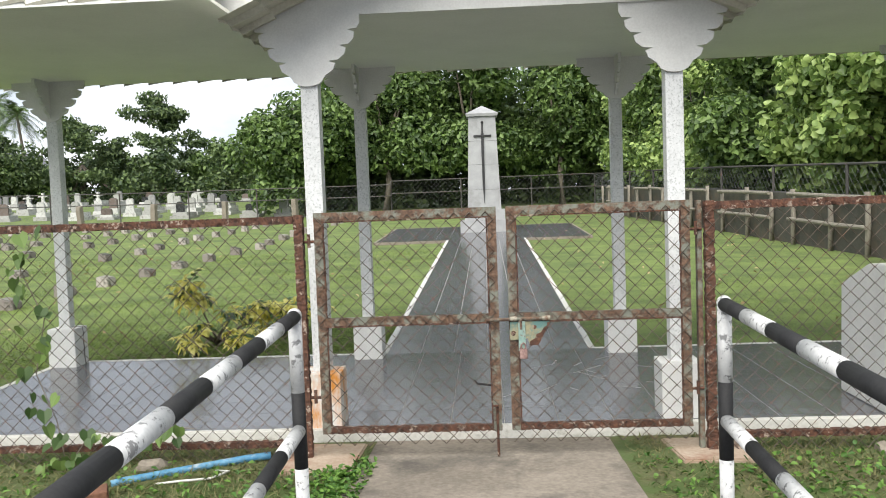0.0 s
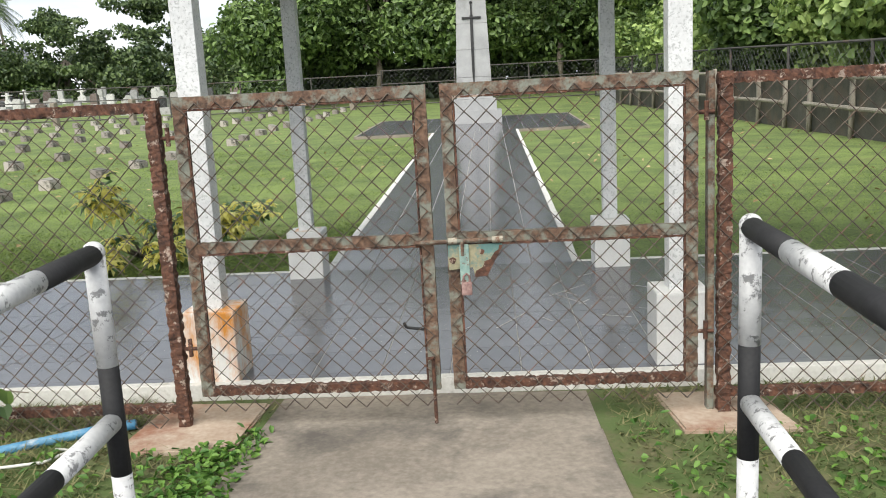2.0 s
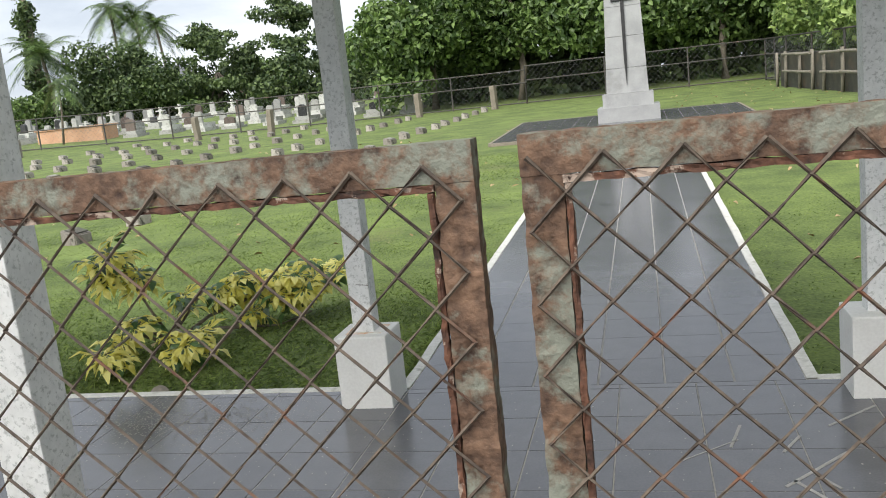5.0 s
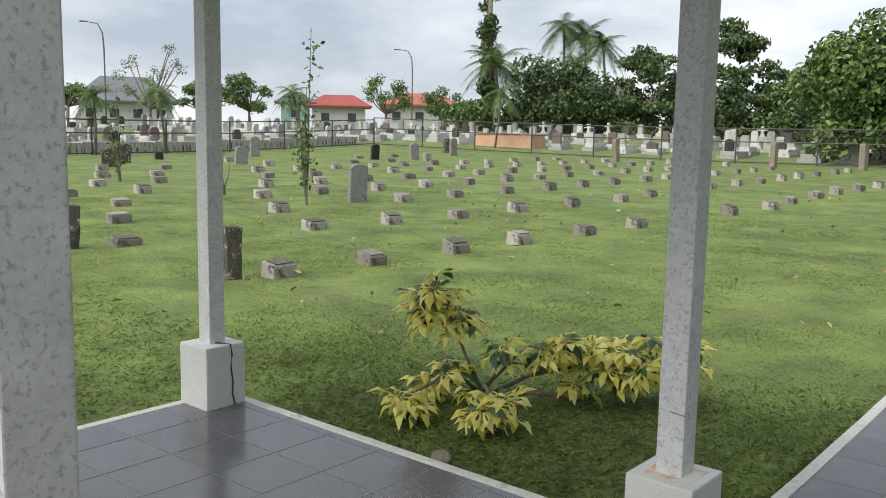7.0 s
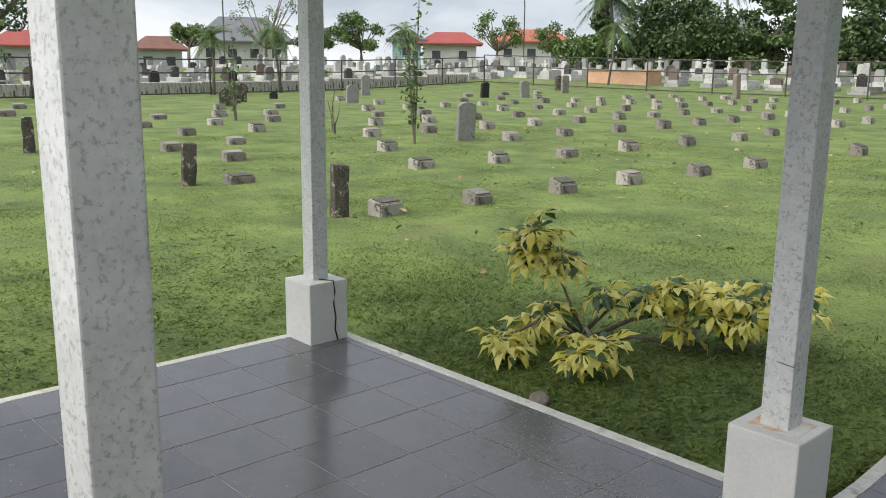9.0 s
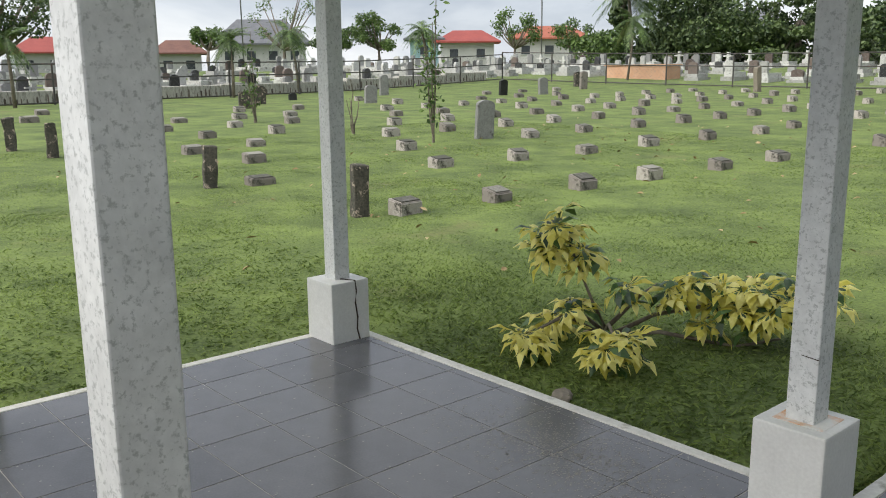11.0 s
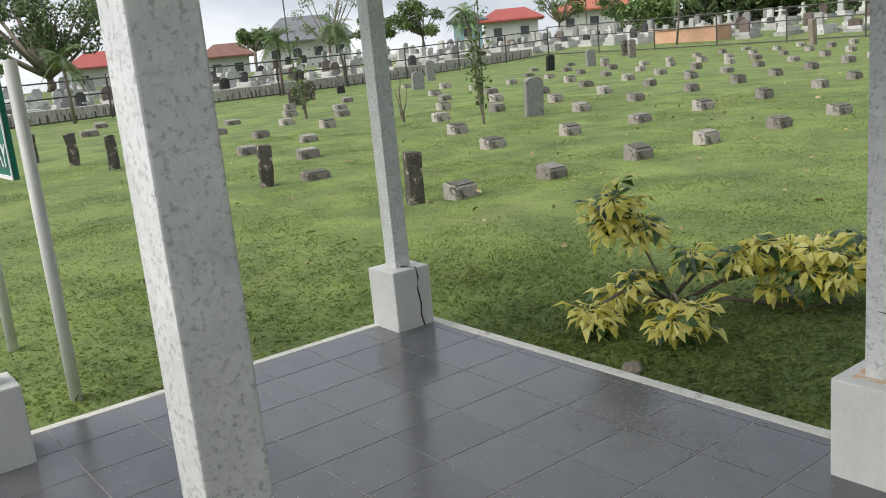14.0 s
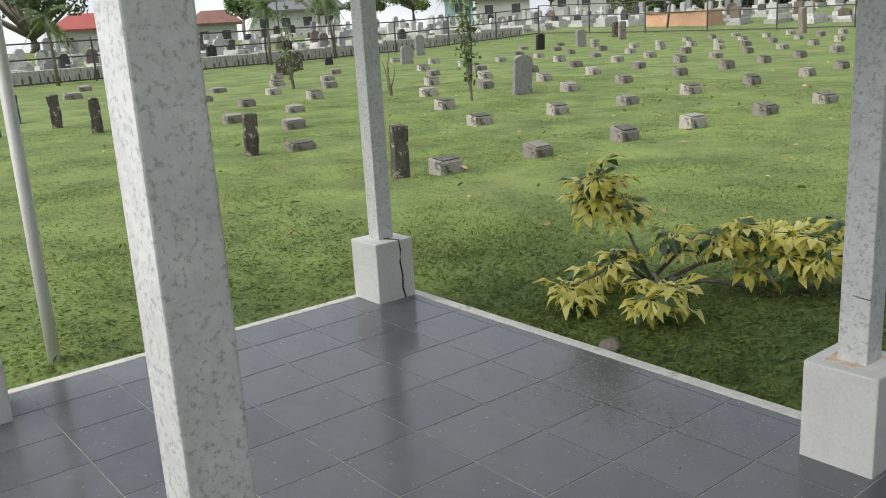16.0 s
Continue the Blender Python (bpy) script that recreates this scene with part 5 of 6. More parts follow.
def house(x, y, turn, w, d, h, roof_h, wall_mat, roof_mat, label, floors=1):
    t = thing("house", label, "house", (x, y, 0.85), turn)
    wall = link(box(bmesh.new(), -w / 2, -d / 2, -0.3, w / 2, d / 2, h), "wall", wall_mat, t)
    o = 0.8
    bm = bmesh.new()
    e = [bm.verts.new(v) for v in ((-w / 2 - o, -d / 2 - o, h), (w / 2 + o, -d / 2 - o, h), (w / 2 + o, d / 2 + o, h), (-w / 2 - o, d / 2 + o, h))]
    e2 = [bm.verts.new((v.co.x, v.co.y, h - 0.18)) for v in e]
    r = [bm.verts.new((-w * 0.28, 0, h + roof_h)), bm.verts.new((w * 0.28, 0, h + roof_h))]
    for f in ((e[0], e[1], r[1], r[0]), (e[2], e[3], r[0], r[1]), (e[1], e[2], r[1]), (e[3], e[0], r[0]), (e2[3], e2[2], e2[1], e2[0])):
        bm.faces.new(f)
    for k in range(4):
        bm.faces.new((e2[k], e2[(k + 1) % 4], e[(k + 1) % 4], e[k]))
    link(bm, "roof", roof_mat, t)
    n = int(w / 2.2)
    for fl in range(floors):
        for k in range(n):
            xx = -w / 2 + (k + 0.5) * w / n
            zz = h - 1.9 - 2.8 * fl
            if zz < 0.3:
                continue
            win = link(box(bmesh.new(), xx - 0.5, -d / 2 - 0.03, zz, xx + 0.5, -d / 2 - 0.004, zz + 1.0, 0.01), "window", M_GLASS, t)
            link(box(bmesh.new(), xx - 0.58, -d / 2 - 0.1, zz - 0.08, xx + 0.58, -d / 2 - 0.004, zz - 0.01), "sill", M_HOUSE, win)
    return t


house(-104.5, 39.2, 72, 8.0, 7.5, 2.8, 1.75, M_HOUSE, M_RED, "low white house with a bright red hipped roof")
house(-99.7, 51.8, 65, 5.0, 6.0, 2.7, 1.5, M_HOUSE, M_BROWNROOF, "white house with a brown-red roof")
house(-95.2, 60.4, 60, 10.0, 8.0, 3.7, 2.9, M_HOUSE, M_GREYROOF, "white house with a dark grey hipped roof")
house(-83.9, 76.5, 50, 3.4, 5.0, 4.2, 0.9, M_TEAL, M_GREYROOF, "small teal house with a grey roof")
house(-80.4, 80.5, 47, 6.4, 6.0, 3.8, 1.4, M_HOUSE, M_RED, "white house with a bright red roof", 2)
house(-73.2, 87.5, 42, 8.4, 7.0, 4.1, 1.5, M_HOUSE, M_ORANGEROOF, "white house with an orange-red roof", 2)
house(-59.3, 109.8, 29, 7.5, 7.0, 5.4, 2.3, M_HOUSE, M_GREYROOF, "pale grey-roofed house among trees", 2)
house(-54.5, 97.5, 30, 6.0, 4.0, 3.4, 1.0, M_WOOD, M_BROWNROOF, "low shed with a dark brown roof")


def flat_tiers(seed, x, y, levels, spread):
    """Uneven shelves of foliage on spreading limbs."""
    g = np.random.default_rng(seed)
    out = []
    for z, s in levels:
        lean = g.uniform(0, 6.28)
        for k in range(int(5 + s)):
            a = g.uniform(0, 6.28)
            q = spread * s * math.sqrt(g.uniform(0.05, 1)) * 0.32
            r = g.uniform(0.45, 1.0)
            out.append((x + q * math.cos(a) + 0.5 * math.cos(lean), y + q * math.sin(a), z + g.normal(0, 0.35) - 0.05 * q, r * 1.15, r * 1.15, r * 0.42))
    return out


# spreading tiered trees and scrub to the north
tree("tiered_tree", "dark tree with flat tiered branches", ((-30.0, 65.0, 1.1), (-30.0, 65.0, 4.5)), flat_tiers(1, -30.0, 65.0, ((2.2, 8), (3.5, 8), (4.6, 8), (5.8, 6), (7.0, 4), (7.6, 2)), 1.6), 8000, 0.32, 0.2, M_LEAFD, 501)
tree("tiered_tree", "dark tree with flat tiered branches", ((-24.6, 66.5, 1.1), (-24.6, 66.5, 5.0)), flat_tiers(2, -24.6, 66.5, ((2.2, 8), (3.5, 8), (4.8, 8), (6.2, 6), (7.6, 4), (8.7, 3), (9.3, 1)), 1.6), 8000, 0.32, 0.2, M_LEAFD, 502)
for k, (x, y, h, r) in enumerate(((-20.5, 66.0, 5.6, 2.6), (-17.0, 65.0, 5.2, 2.6), (-13.5, 62.0, 5.4, 2.4), (-11.5, 56.0, 4.6, 2.0), (-27.5, 68.0, 4.4, 3.0), (-33.5, 68.0, 4.2, 2.6), (-10.5, 50.0, 4.6, 1.8), (-36.0, 62.0, 5.6, 2.8), (-38.0, 59.5, 4.2, 2.0), (-33.5, 63.0, 5.0, 2.6), (-22.5, 62.0, 5.4, 2.8), (-16.0, 60.0, 5.6, 2.8), (-26.0, 71.0, 6.2, 3.5), (-12.5, 57.5, 5.8, 2.4), (-30.0, 70.0, 5.8, 3.4), (-19.0, 69.0, 6.4, 3.2))):
    tree("scrub_tree", "dense dark green scrub tree", ((x, y, 1.0), (x, y, 2.0)), blob_ring(520 + k, x, y, 1.4, h - 0.6, r, r * 0.7, 16, 0.8, 1.3), 4200, 0.34, 0.22, M_LEAFD if k % 3 else M_LEAF, 540 + k)
tree("leafy_tree", "broad domed dark green tree", ((-36.5, 61.5, 1.0), (-36.5, 61.5, 3.0)), blob_ring(590, -36.2, 61.5, 2.2, 6.6, 4.2, 3.0, 30, 1.0, 1.6), 9000, 0.32, 0.2, M_LEAFD, 591)
tree("leafy_tree", "rounded green tree beside the cemetery fence", ((-38.6, 55.0, 1.0), (-38.6, 55.0, 2.2)), blob_ring(592, -38.6, 55.0, 1.4, 3.6, 2.2, 1.4, 12, 0.7, 1.1), 3500, 0.3, 0.18, M_LEAF, 593)
tree("vine_covered_tree", "tall dead tree wrapped in dark creeper", ((-39.3, 57.2, 1.0), (-39.3, 57.2, 11.6)), [(-39.3 + 0.25 * math.sin(z * 2), 57.2, z, 0.75 - 0.03 * z + 0.25 * math.sin(z * 3), 0.7, 0.7) for z in (2, 3, 4, 5, 6, 7, 8, 9, 9.6)] + [(-39.9, 57.2, 10.8, 0.35, 0.3, 0.3), (-38.8, 57.2, 11.6, 0.35, 0.3, 0.4)], 3200, 0.34, 0.18, M_LEAFD, 560, trunk_r=0.3, limbs=11)
for k, (x, y, h, r, n, lf) in enumerate(((-68.0, 47.0, 8.9, 3.4, 900, 0.26), (-63.5, 54.0, 6.4, 2.6, 3000, 0.34), (-66.0, 51.0, 5.6, 2.0, 2200, 0.34), (-55.5, 63.2, 6.8, 2.6, 1500, 0.32), (-52.0, 67.5, 5.8, 2.4, 2000, 0.34), (-71.5, 41.5, 5.2, 2.0, 2200, 0.34), (-76.5, 19.0, 7.4, 4.2, 4200, 0.34))):
    tree("street_tree", "thin-crowned street tree with bare limbs", ((x, y, 1.0), (x, y, 3.2)), blob_ring(580 + k, x, y, 3.4, h - 0.4, r * 1.15, r, 16, 0.4, 0.8), n, lf * 0.75, lf * 0.4, M_LEAF, 600 + k, limbs=16, trunk_r=0.2, inner=0.25)

tree("rain_tree", "wide dark spreading tree with bare arching limbs", ((-58.0, 20.6, 1.0), (-58.0, 20.6, 2.3)), blob_ring(570, -58.0, 20.6, 4.0, 6.9, 5.8, 5.0, 26, 0.7, 1.1), 6500, 0.24, 0.13, M_LEAFD, 611, limbs=26, trunk_r=0.36, inner=0.5)


def palm(x, y, h, seed, fronds=15, length=2.2):
    slim = 0.35 if h < 3 else 1.0
    g = np.random.default_rng(seed)
    t = thing("palm", "slender palm with drooping fronds", "palm", (x, y, terrain(x, y)), group="palms")
    top = Vector((g.normal(0, 0.4) * slim, g.normal(0, 0.4) * slim, h))
    link(tube(bmesh.new(), [(0, 0, -0.2), top * 0.5 + Vector((0.2 * slim, 0, 0)), top], 0.17 * slim, 7, 0.10 * slim), "trunk", M_BARK, t, smooth=True)
    for k in range(fronds):
        a = 2 * math.pi * k / fronds + g.normal(0, 0.15)
        rise = g.uniform(-0.7, 1.2)
        bm = bmesh.new()
        prev = None
        for s in range(9):
            u = s / 8
            c = top + Vector((math.cos(a), math.sin(a), 0)) * length * u + Vector((0, 0, length * (rise * u - 0.75 * u * u)))
            wd = 0.42 * math.sin(math.pi * min(1, 0.12 + u * 0.9)) * length / 2.2
            across = Vector((-math.sin(a), math.cos(a), 0))
            if prev:
                p, pw = prev
                for sd in (1, -1):
                    for q in range(4):
                        f0 = p.lerp(c, q * 0.25)
                        f1 = p.lerp(c, q * 0.25 + 0.2)
                        tipp = p.lerp(c, q * 0.25 + 0.75) + across * sd * (pw + wd) * 0.75 + Vector((0, 0, -wd * 0.6))
                        bm.faces.new([bm.verts.new(v) for v in (f0, f1, tipp)])
            prev = (c, wd)
        link(bm, "frond", M_LEAFD if k % 2 else M_LEAF, t)


for k, (x, y, h, ln) in enumerate(((-44.0, 74.5, 10.2, 2.6), (-42.4, 75.5, 9.3, 2.6), (-40.2, 76.0, 8.4, 2.4), (-41.0, 72.0, 6.4, 2.2), (-37.5, 56.0, 5.2, 2.6), (-26.2, 12.9, 1.9, 0.8), (-27.6, 20.4, 2.0, 0.8), (-28.4, 23.6, 2.3, 0.9), (-24.6, 38.6, 2.7, 1.1), (-58.0, 55.0, 3.4, 1.8), (-75.0, 36.5, 4.6, 1.6))):
    palm(x, y, h, 700 + k, 22, ln)


def street_lamp(x, y, h, turn):
    t = thing("street_lamp", "tall grey street lamp with a curved arm", "street lamp", (x, y, terrain(x, y)), turn, "street lamps")
    bm = tube(bmesh.new(), [(0, 0, 0), (0, 0, h * 0.75), (0.1, 0, h * 0.9), (0.5, 0, h * 0.985), (1.5, 0, h)], 0.09, 7, 0.05)
    link(bm, "pole", M_FENCEWIRE, t, smooth=True)
    link(box(bmesh.new(), 1.45, -0.12, h - 0.06, 2.1, 0.12, h + 0.06, 0.03), "lamp_head", M_FENCEWIRE, t)


street_lamp(-78.7, 48.8, 9.9, 240)
street_lamp(-67.2, 79.5, 9.4, 225)

# ---- small things before the fence ----
M_HOSE = material("faded_blue_pipe", (0.03, 0.16, 0.30), (0.14, 0.30, 0.42), 8.0, 0.6, 0.1, stain=(0.45, 0.45, 0.42), stain_scale=12.0)
bm = tube(bmesh.new(), [(-1.84, 5.27, 0.03), (-1.79, 5.30, 0.035), (-1.52, 5.45, 0.04), (-1.25, 5.58, 0.05), (-1.12, 5.60, 0.06)], 0.02, 10)
tagged(link(bm, "water_pipe", M_HOSE, smooth=True), "faded blue plastic pipe lying on the grass", "pipe")
bm = tube(bmesh.new(), [(-1.62, 5.26, 0.03), (-1.48, 5.24, 0.05), (-1.35, 5.30, 0.04), (-1.28, 5.38, 0.05), (-1.36, 5.42, 0.04)], 0.006, 6)
tagged(link(bm, "cord", M_EDGE, smooth=True), "thin pale cord lying on the grass", "cord")
M_BRICK = material("red_brick", (0.11, 0.05, 0.03), (0.21, 0.10, 0.06), 14.0, 0.9, 0.6, 60.0)
brick = link(box(bmesh.new(), -0.11, -0.055, 0, 0.11, 0.055, 0.07, 0.008), "brick", M_BRICK)
brick.matrix_basis = pose(-1.86, 5.02, 0.015, 4, -3, 22)
tagged(brick, "single red brick lying on the grass", "brick")


def rock(x, y, s, seed, mat, label):
    bm = bmesh.new()
    bmesh.ops.create_icosphere(bm, subdivisions=2, radius=1)
    for v in bm.verts:
        v.co *= 1 + 0.35 * noise.noise(v.co * 1.6 + Vector((seed, 0, 0)))
        v.co = Vector((v.co.x * s[0], v.co.y * s[1], max(v.co.z, -0.4) * s[2]))
    ob = link(bm, "rock", mat, smooth=False)
    ob.matrix_basis = pose(x, y, terrain(x, y) + s[2] * 0.25, 0, 0, seed * 40)
    tagged(ob, label, "rock")


rock(-2.16, 8.42, (0.10, 0.05, 0.035), 3, M_CONC, "flat pale stone beside the pavilion floor")
rock(-1.72, 5.50, (0.09, 0.06, 0.05), 5, M_CONC, "pale lump of concrete on the grass")
rock(2.02, 5.55, (0.05, 0.04, 0.04), 7, M_CONC, "pale stone under the fence")
rock(2.35, 5.58, (0.09, 0.06, 0.03), 8, M_CONC, "pale stone under the fence")

# creeper climbing on the fence
vine = thing("creeper", "creeper with heart-shaped leaves on the wire fence", "creeper", (-2.3, 5.55, 0.03))
bm = bmesh.new()
VINES = [[(0.1, 0, 0), (0.05, 0.02, 0.25), (-0.05, 0.03, 0.5), (0.02, 0.02, 0.8), (-0.1, 0.03, 1.05), (0.0, 0.02, 1.27)], [(0.1, 0, 0), (0.25, 0.0, 0.2), (0.45, 0.0, 0.14), (0.62, -0.02, 0.22), (0.8, -0.02, 0.20)]]
for v in VINES:
    tube(bm, v, 0.003, 5)
link(bm, "stem", M_BARK, vine)
rl = np.random.default_rng(4)
bm = bmesh.new()
for line in VINES:
    for a, b in zip(line, line[1:]):
        for k in range(6):
            c = Vector(a).lerp(Vector(b), k / 6 + 0.05) + Vector((rl.normal(0, 0.05), -0.03 - abs(rl.normal(0, 0.02)), rl.normal(0, 0.03)))
            s = rl.uniform(0.028, 0.052)
            m = Matrix.Translation(c) @ Euler((radians(90 + rl.normal(-15, 25)), radians(rl.normal(0, 20)), radians(rl.normal(0, 35)))).to_matrix().to_4x4()
            outline = [(0, -0.15), (0.45, 0.15), (0.8, -0.25), (0.75, -0.8), (0.3, -1.35), (0, -1.7), (-0.3, -1.35), (-0.75, -0.8), (-0.8, -0.25), (-0.45, 0.15)]
            vs = [bm.verts.new(m @ Vector((u * s, w * s, abs(u) * s * 0.35))) for u, w in outline]
            for i in range(1, 9):
                bm.faces.new((vs[0], vs[i], vs[i + 1]))
link(bm, "leaves", M_LEAF, vine, "heart-shaped green leaves")

# weeds beside the apron
M_WEED = material("weed_leaf", (0.05, 0.13, 0.02), (0.15, 0.28, 0.05), 3.0, 0.55, 0, 20.0, island=0.5, leaf=0.25)
rw = np.random.default_rng(12)
n = 2100
wx = np.where(rw.random(n) < 0.72, rw.normal(-0.70, 0.10, n), rw.uniform(-2.6, -0.75, n))
wyy = rw.uniform(4.72, 5.55, n)
right = rw.random(n) < 0.38
wx = np.where(right, rw.uniform(0.80, 3.0, n), wx)
keep = ((wx < -0.56) | (wx > 0.78)) & ~((wx > 0.94) & (wx < 1.44) & (wyy > 5.40)) & ~((wx > -1.1) & (wx < -0.66) & (wyy > 5.38))
wp = np.stack([wx, wyy, 0.025 + rw.uniform(0, 0.045, n)], 1)[keep]
v, f = leaf_cards(rw, wp, np.tile([0, 0, 1.0], (len(wp), 1)), 0.036, 0.022, 0.5)
tagged(link(raw_mesh("weeds", v, f), "weeds", M_WEED), "bright green low weeds beside the concrete apron", "weeds", kind="stuff")

# coarse broad-leaved grass in the shade beside the pavilion floor
M_COARSE = material("coarse_grass_leaf", (0.10, 0.150, 0.038), (0.235, 0.305, 0.080), 1.5, 0.8, 0, 20.0, island=0.4, leaf=0.45)
n = 6000
cx = np.clip(rw.normal(-1.9, 0.9, n), -5.0, -0.92)
cy = 8.31 + np.abs(rw.normal(0, 0.8, n))
m = 5000
cx = np.concatenate([cx, -3.64 - np.abs(rw.normal(0, 1.6, m))])
cy = np.concatenate([cy, rw.uniform(5.9, 9.2, m)])
n += m
cp = np.array([(a, b, terrain(a, b) + 0.008) for a, b in zip(cx, cy)])
v, f = leaf_cards(rw, cp, np.tile([0, 0, 1.0], (n, 1)), 0.040, 0.013, 0.6)
tagged(link(raw_mesh("coarse_grass", v, f), "coarse_grass", M_COARSE), "dark coarse broad-leaved grass beside the pavilion floor", "grass", kind="stuff")

# fallen leaves on the lawn
M_DRY = material("dry_leaf", (0.28, 0.19, 0.09), (0.46, 0.36, 0.20), 6.0, 0.8, 0, 30.0, island=0.5)
n = 420
lx = np.concatenate([rw.uniform(-12, -1, n // 2), rw.uniform(1, 5.6, n - n // 2)])
ly = np.concatenate([rw.uniform(8.5, 24, n // 2), rw.uniform(8.5, 36, n - n // 2)])
lp = np.array([(x, y, terrain(x, y) + 0.035) for x, y in zip(lx, ly)])
v, f = leaf_cards(rw, lp, np.tile([0, 0, 1.0], (n, 1)), 0.075, 0.04, 0.3)
tagged(link(raw_mesh("fallen_leaves", v, f), "fallen_leaves", M_DRY), "dry fallen leaves scattered on the lawn", "leaves", kind="stuff")

# ---- grass ----
rgz = np.random.default_rng(21)


def grass(x0, x1, y0, y1, density, height, width, skip=()):
    n = int((x1 - x0) * (y1 - y0) * density)
    x, y = rgz.uniform(x0, x1, n), rgz.uniform(y0, y1, n)
    patch = np.sin(x * 1.9 + 2 * np.sin(y * 1.3)) * np.cos(y * 1.7 + np.sin(x * 2.3))
    ok = rgz.random(n) < 0.72 + 0.35 * patch
    for a, b, c, d in skip:
        ok &= ~((x > a) & (x < b) & (y > c) & (y < d))
    x, y, patch = x[ok], y[ok], patch[ok]
    z = np.array([terrain(a, b) for a, b in zip(x, y)])
    n = len(x)
    a = rgz.uniform(0, 2 * math.pi, n)
    h = height * rgz.uniform(0.5, 1.3, n) * (1 + 0.3 * patch)
    w = width * rgz.uniform(0.7, 1.3, n)
    lean = rgz.normal(0, 1.5, (n, 2)) * h[:, None]
    base = np.stack([x, y, z - 0.004], 1)
    off = np.stack([np.cos(a) * w / 2, np.sin(a) * w / 2, np.zeros(n)], 1)
    tip = base + np.stack([lean[:, 0], lean[:, 1], h], 1)
    return np.stack([base - off, base + off, tip], 1).reshape(-1, 3)


PATHX = (PL - 0.08, PR + 0.08, 8.0, 40)
areas = [grass(-5.2, -0.86, 8.28, 10.6, 1800, 0.022, 0.011, (PATHX,)), grass(-8.5, -0.86, 8.28, 12.5, 3000, 0.014, 0.010, (PATHX,)), grass(-8.5, -3.6, 5.9, 8.28, 3000, 0.015, 0.010),
         grass(-14, -0.86, 12.5, 19, 1100, 0.014, 0.014, (PATHX,)), grass(-14, -8.5, 6.5, 12.5, 1100, 0.014, 0.013), grass(0.9, 5.8, 8.28, 13, 1000, 0.014, 0.012)]
gv = np.concatenate(areas)
tagged(link(raw_mesh("grass", gv, np.arange(len(gv)).reshape(-1, 3)), "grass", M_BLADE), "short green mown grass blades on the lawn", "grass", kind="stuff")

fv = np.concatenate([grass(-3.6, -0.62, 4.72, 5.92, 3600, 0.030, 0.010, ((-1.12, -0.64, 5.36, 5.86),)), grass(0.76, 4.0, 4.72, 5.92, 3600, 0.026, 0.010, ((0.96, 1.42, 5.42, 5.82),))])
tagged(link(raw_mesh("verge_grass", fv, np.arange(len(fv)).reshape(-1, 3)), "verge_grass", M_DRYBLADE), "dull patchy grass on the verge before the gate", "grass", kind="stuff")

# ---- floor and path tiles ----
TILE = 0.3075
tile_cache = {}


def tile_mesh(w, l):
    key = (round(w, 3), round(l, 3))
    if key not in tile_cache:
        bm = box(bmesh.new(), -w / 2, -l / 2, -0.010, w / 2, l / 2, 0)
        bmesh.ops.bevel(bm, geom=[e for e in bm.edges if e.verts[0].co.z > -0.001 and e.verts[1].co.z > -0.001], offset=0.0012, segments=1, affect="EDGES")
        me = bpy.data.meshes.new("tile")
        bm.to_mesh(me)
        bm.free()
        me.materials.append(M_TILE)
        tile_cache[key] = me
    return tile_cache[key]


def cuts(a, b, start):
    k = math.floor((a - start) / TILE)
    out = []
    while start + k * TILE < b:
        lo, hi = max(a, start + k * TILE), min(b, start + (k + 1) * TILE)
        if hi - lo > 0.03:
            out.append((lo, hi))
        k += 1
    return out


def lay(parent, xs, ys, z_at, pitch=0.0, gap_x=0.005, gap_y=0.004):
    for a, b in xs:
        for c, d in ys:
            t = new("tile", tile_mesh(b - a - gap_x, d - c - gap_y))
            t.parent = parent
            y = (c + d) / 2
            t.matrix_basis = pose((a + b) / 2, y, z_at(y), math.degrees(pitch) , 0, 0)


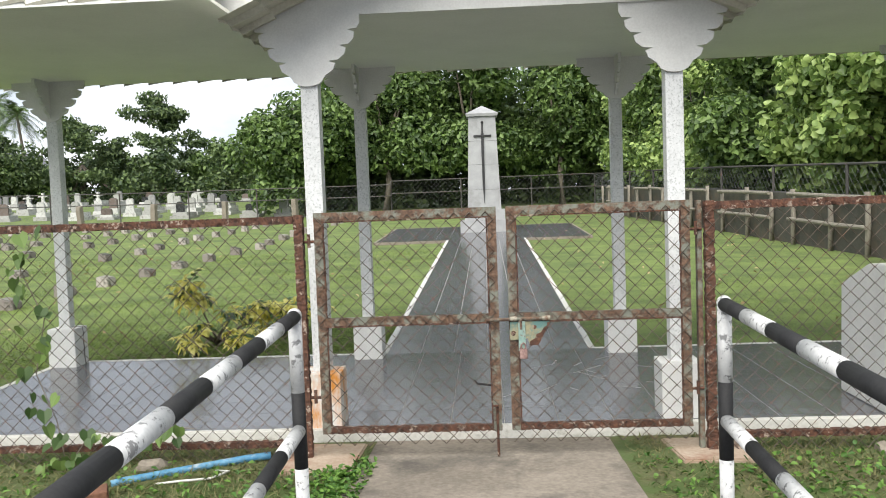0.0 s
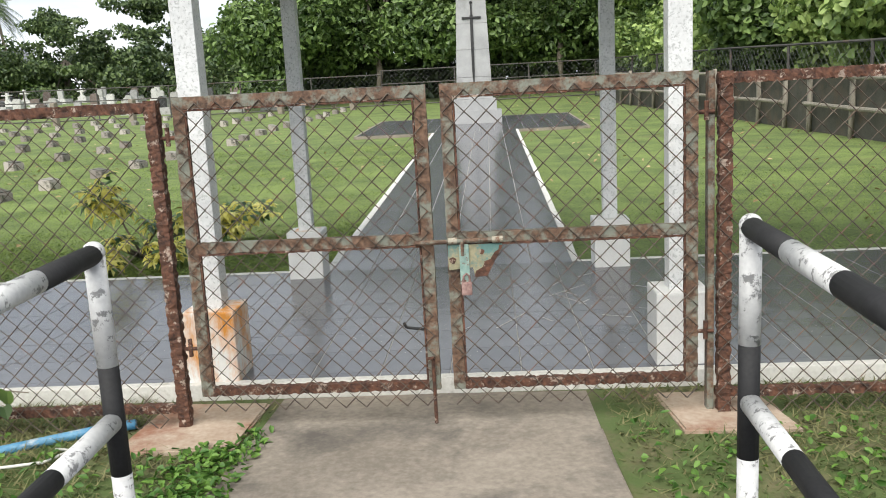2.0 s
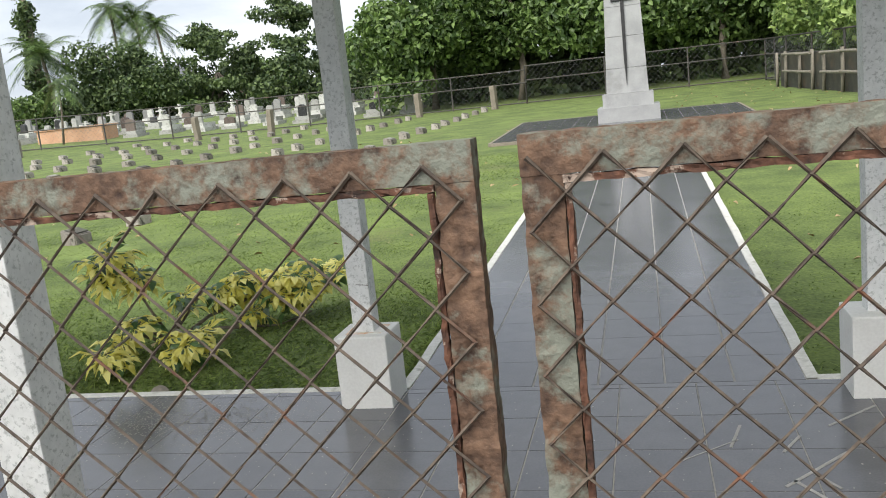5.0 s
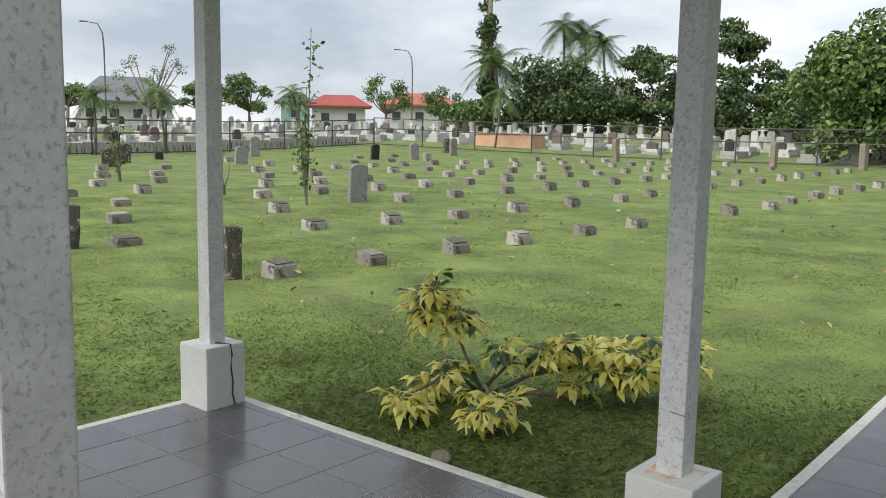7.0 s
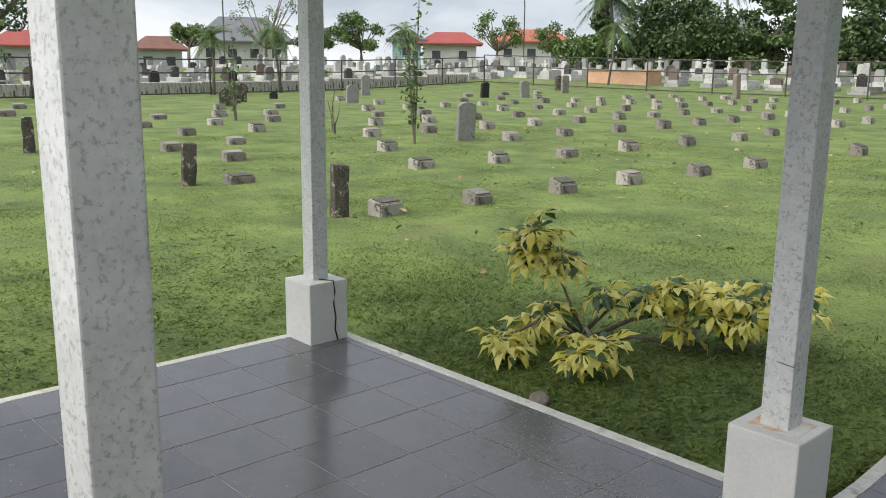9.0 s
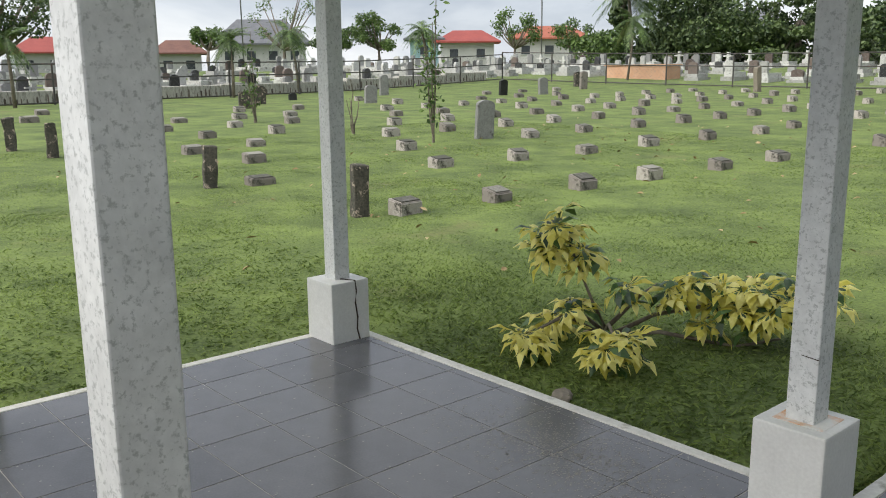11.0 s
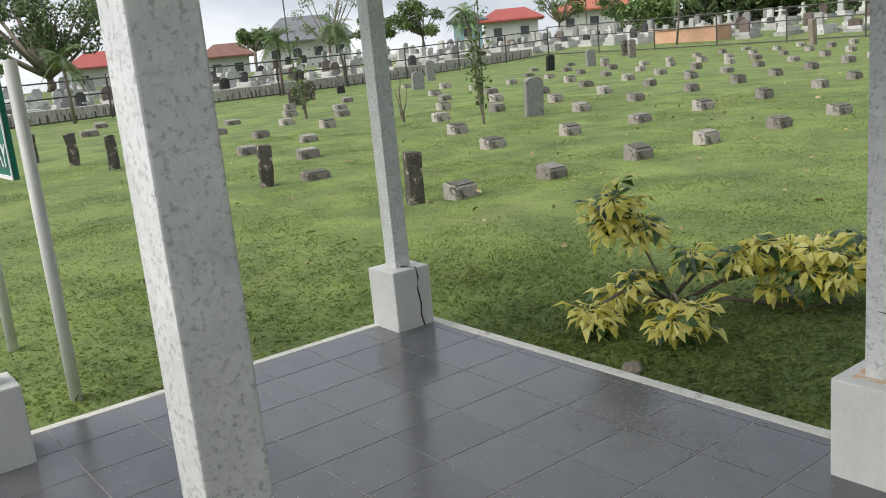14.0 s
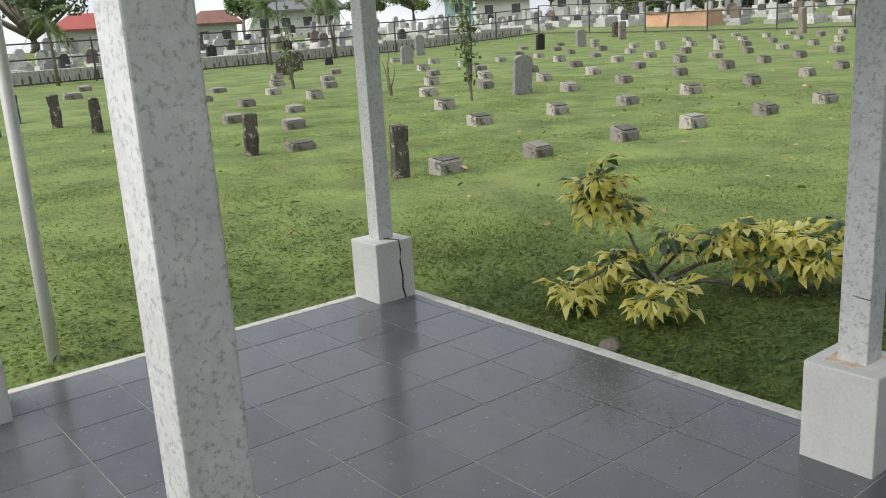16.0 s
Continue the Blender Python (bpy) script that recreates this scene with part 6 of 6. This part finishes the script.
lay(floor, cuts(X0 + W, X1 - W, -2.338), cuts(Y0 + W, Y1 - W + 0.018, 7.26), lambda y: TOP)
lay(path, [(PL + 0.2767 * k, PL + 0.2767 * (k + 1)) for k in range(6)], [(Y1 - 0.032 + 0.31 * k, Y1 - 0.032 + 0.31 * (k + 1)) for k in range(39)], lambda y: TOP + SLOPE * (y - Y1) + 0.001, path_pitch, 0.009, 0.0012)
lay(plaza, cuts(PX0, PX1, PL), cuts(Y2 + 0.02, Y3, Y2 + 0.02), lambda y: PTOP + SLOPE * (y - Y2) + 0.001, path_pitch, 0.006, 0.005)

# dried dirt specks on the pavilion floor
rd = np.random.default_rng(91)
n0, n1 = 2600, 1500
sx = np.concatenate([rd.normal(-1.72, 0.26, n0), rd.uniform(-3.4, 3.4, n1)])
sy = np.concatenate([rd.normal(7.93, 0.13, n0), rd.uniform(6.2, 8.2, n1)])
ok = (sy < 8.22) & (sy > 6.0) & (np.abs(sx) < 3.5)
sx, sy = sx[ok], sy[ok]
size = rd.uniform(0.0012, 0.0042, len(sx))
turn_a = rd.uniform(0, 1.57, len(sx))
corner = np.stack([np.stack([sx + size * np.cos(turn_a + q), sy + size * 1.3 * np.sin(turn_a + q), np.full(len(sx), TOP + 0.0012)], 1) for q in (0, 1.57, 3.14, 4.71)], 1).reshape(-1, 3)
M_SPECK = material("dried_dirt", (0.20, 0.19, 0.17), (0.38, 0.36, 0.33), 9.0, 0.9)
tagged(link(raw_mesh("dirt_specks", corner, np.arange(len(corner)).reshape(-1, 4)), "dirt_specks", M_SPECK), "pale dried dirt specks on the dark floor", "dirt", kind="stuff")

# pale scuffs on the pavilion floor
M_SCUFF = material("pale_scuff", (0.30, 0.29, 0.28), (0.42, 0.41, 0.40), 9.0, 0.7)
rs = random.Random(31)
for k in range(16):
    x, y, a = rs.uniform(0.15, 1.4), rs.uniform(6.5, 7.9), rs.uniform(0.5, 1.3) * rs.choice((1, -1))
    ln, w = rs.uniform(0.08, 0.34), rs.uniform(0.002, 0.006)
    bm = box(bmesh.new(), -ln / 2, -w, 0, ln / 2, w, 0.0012)
    for v in bm.verts:
        v.co.y += 0.012 * math.sin(v.co.x * 9) + (w * 0.6 if v.co.x > 0 else 0)
    sc = link(bm, "scuff", M_SCUFF, floor)
    sc.matrix_basis = pose(x, y, TOP + 0.0006, 0, 0, math.degrees(a))
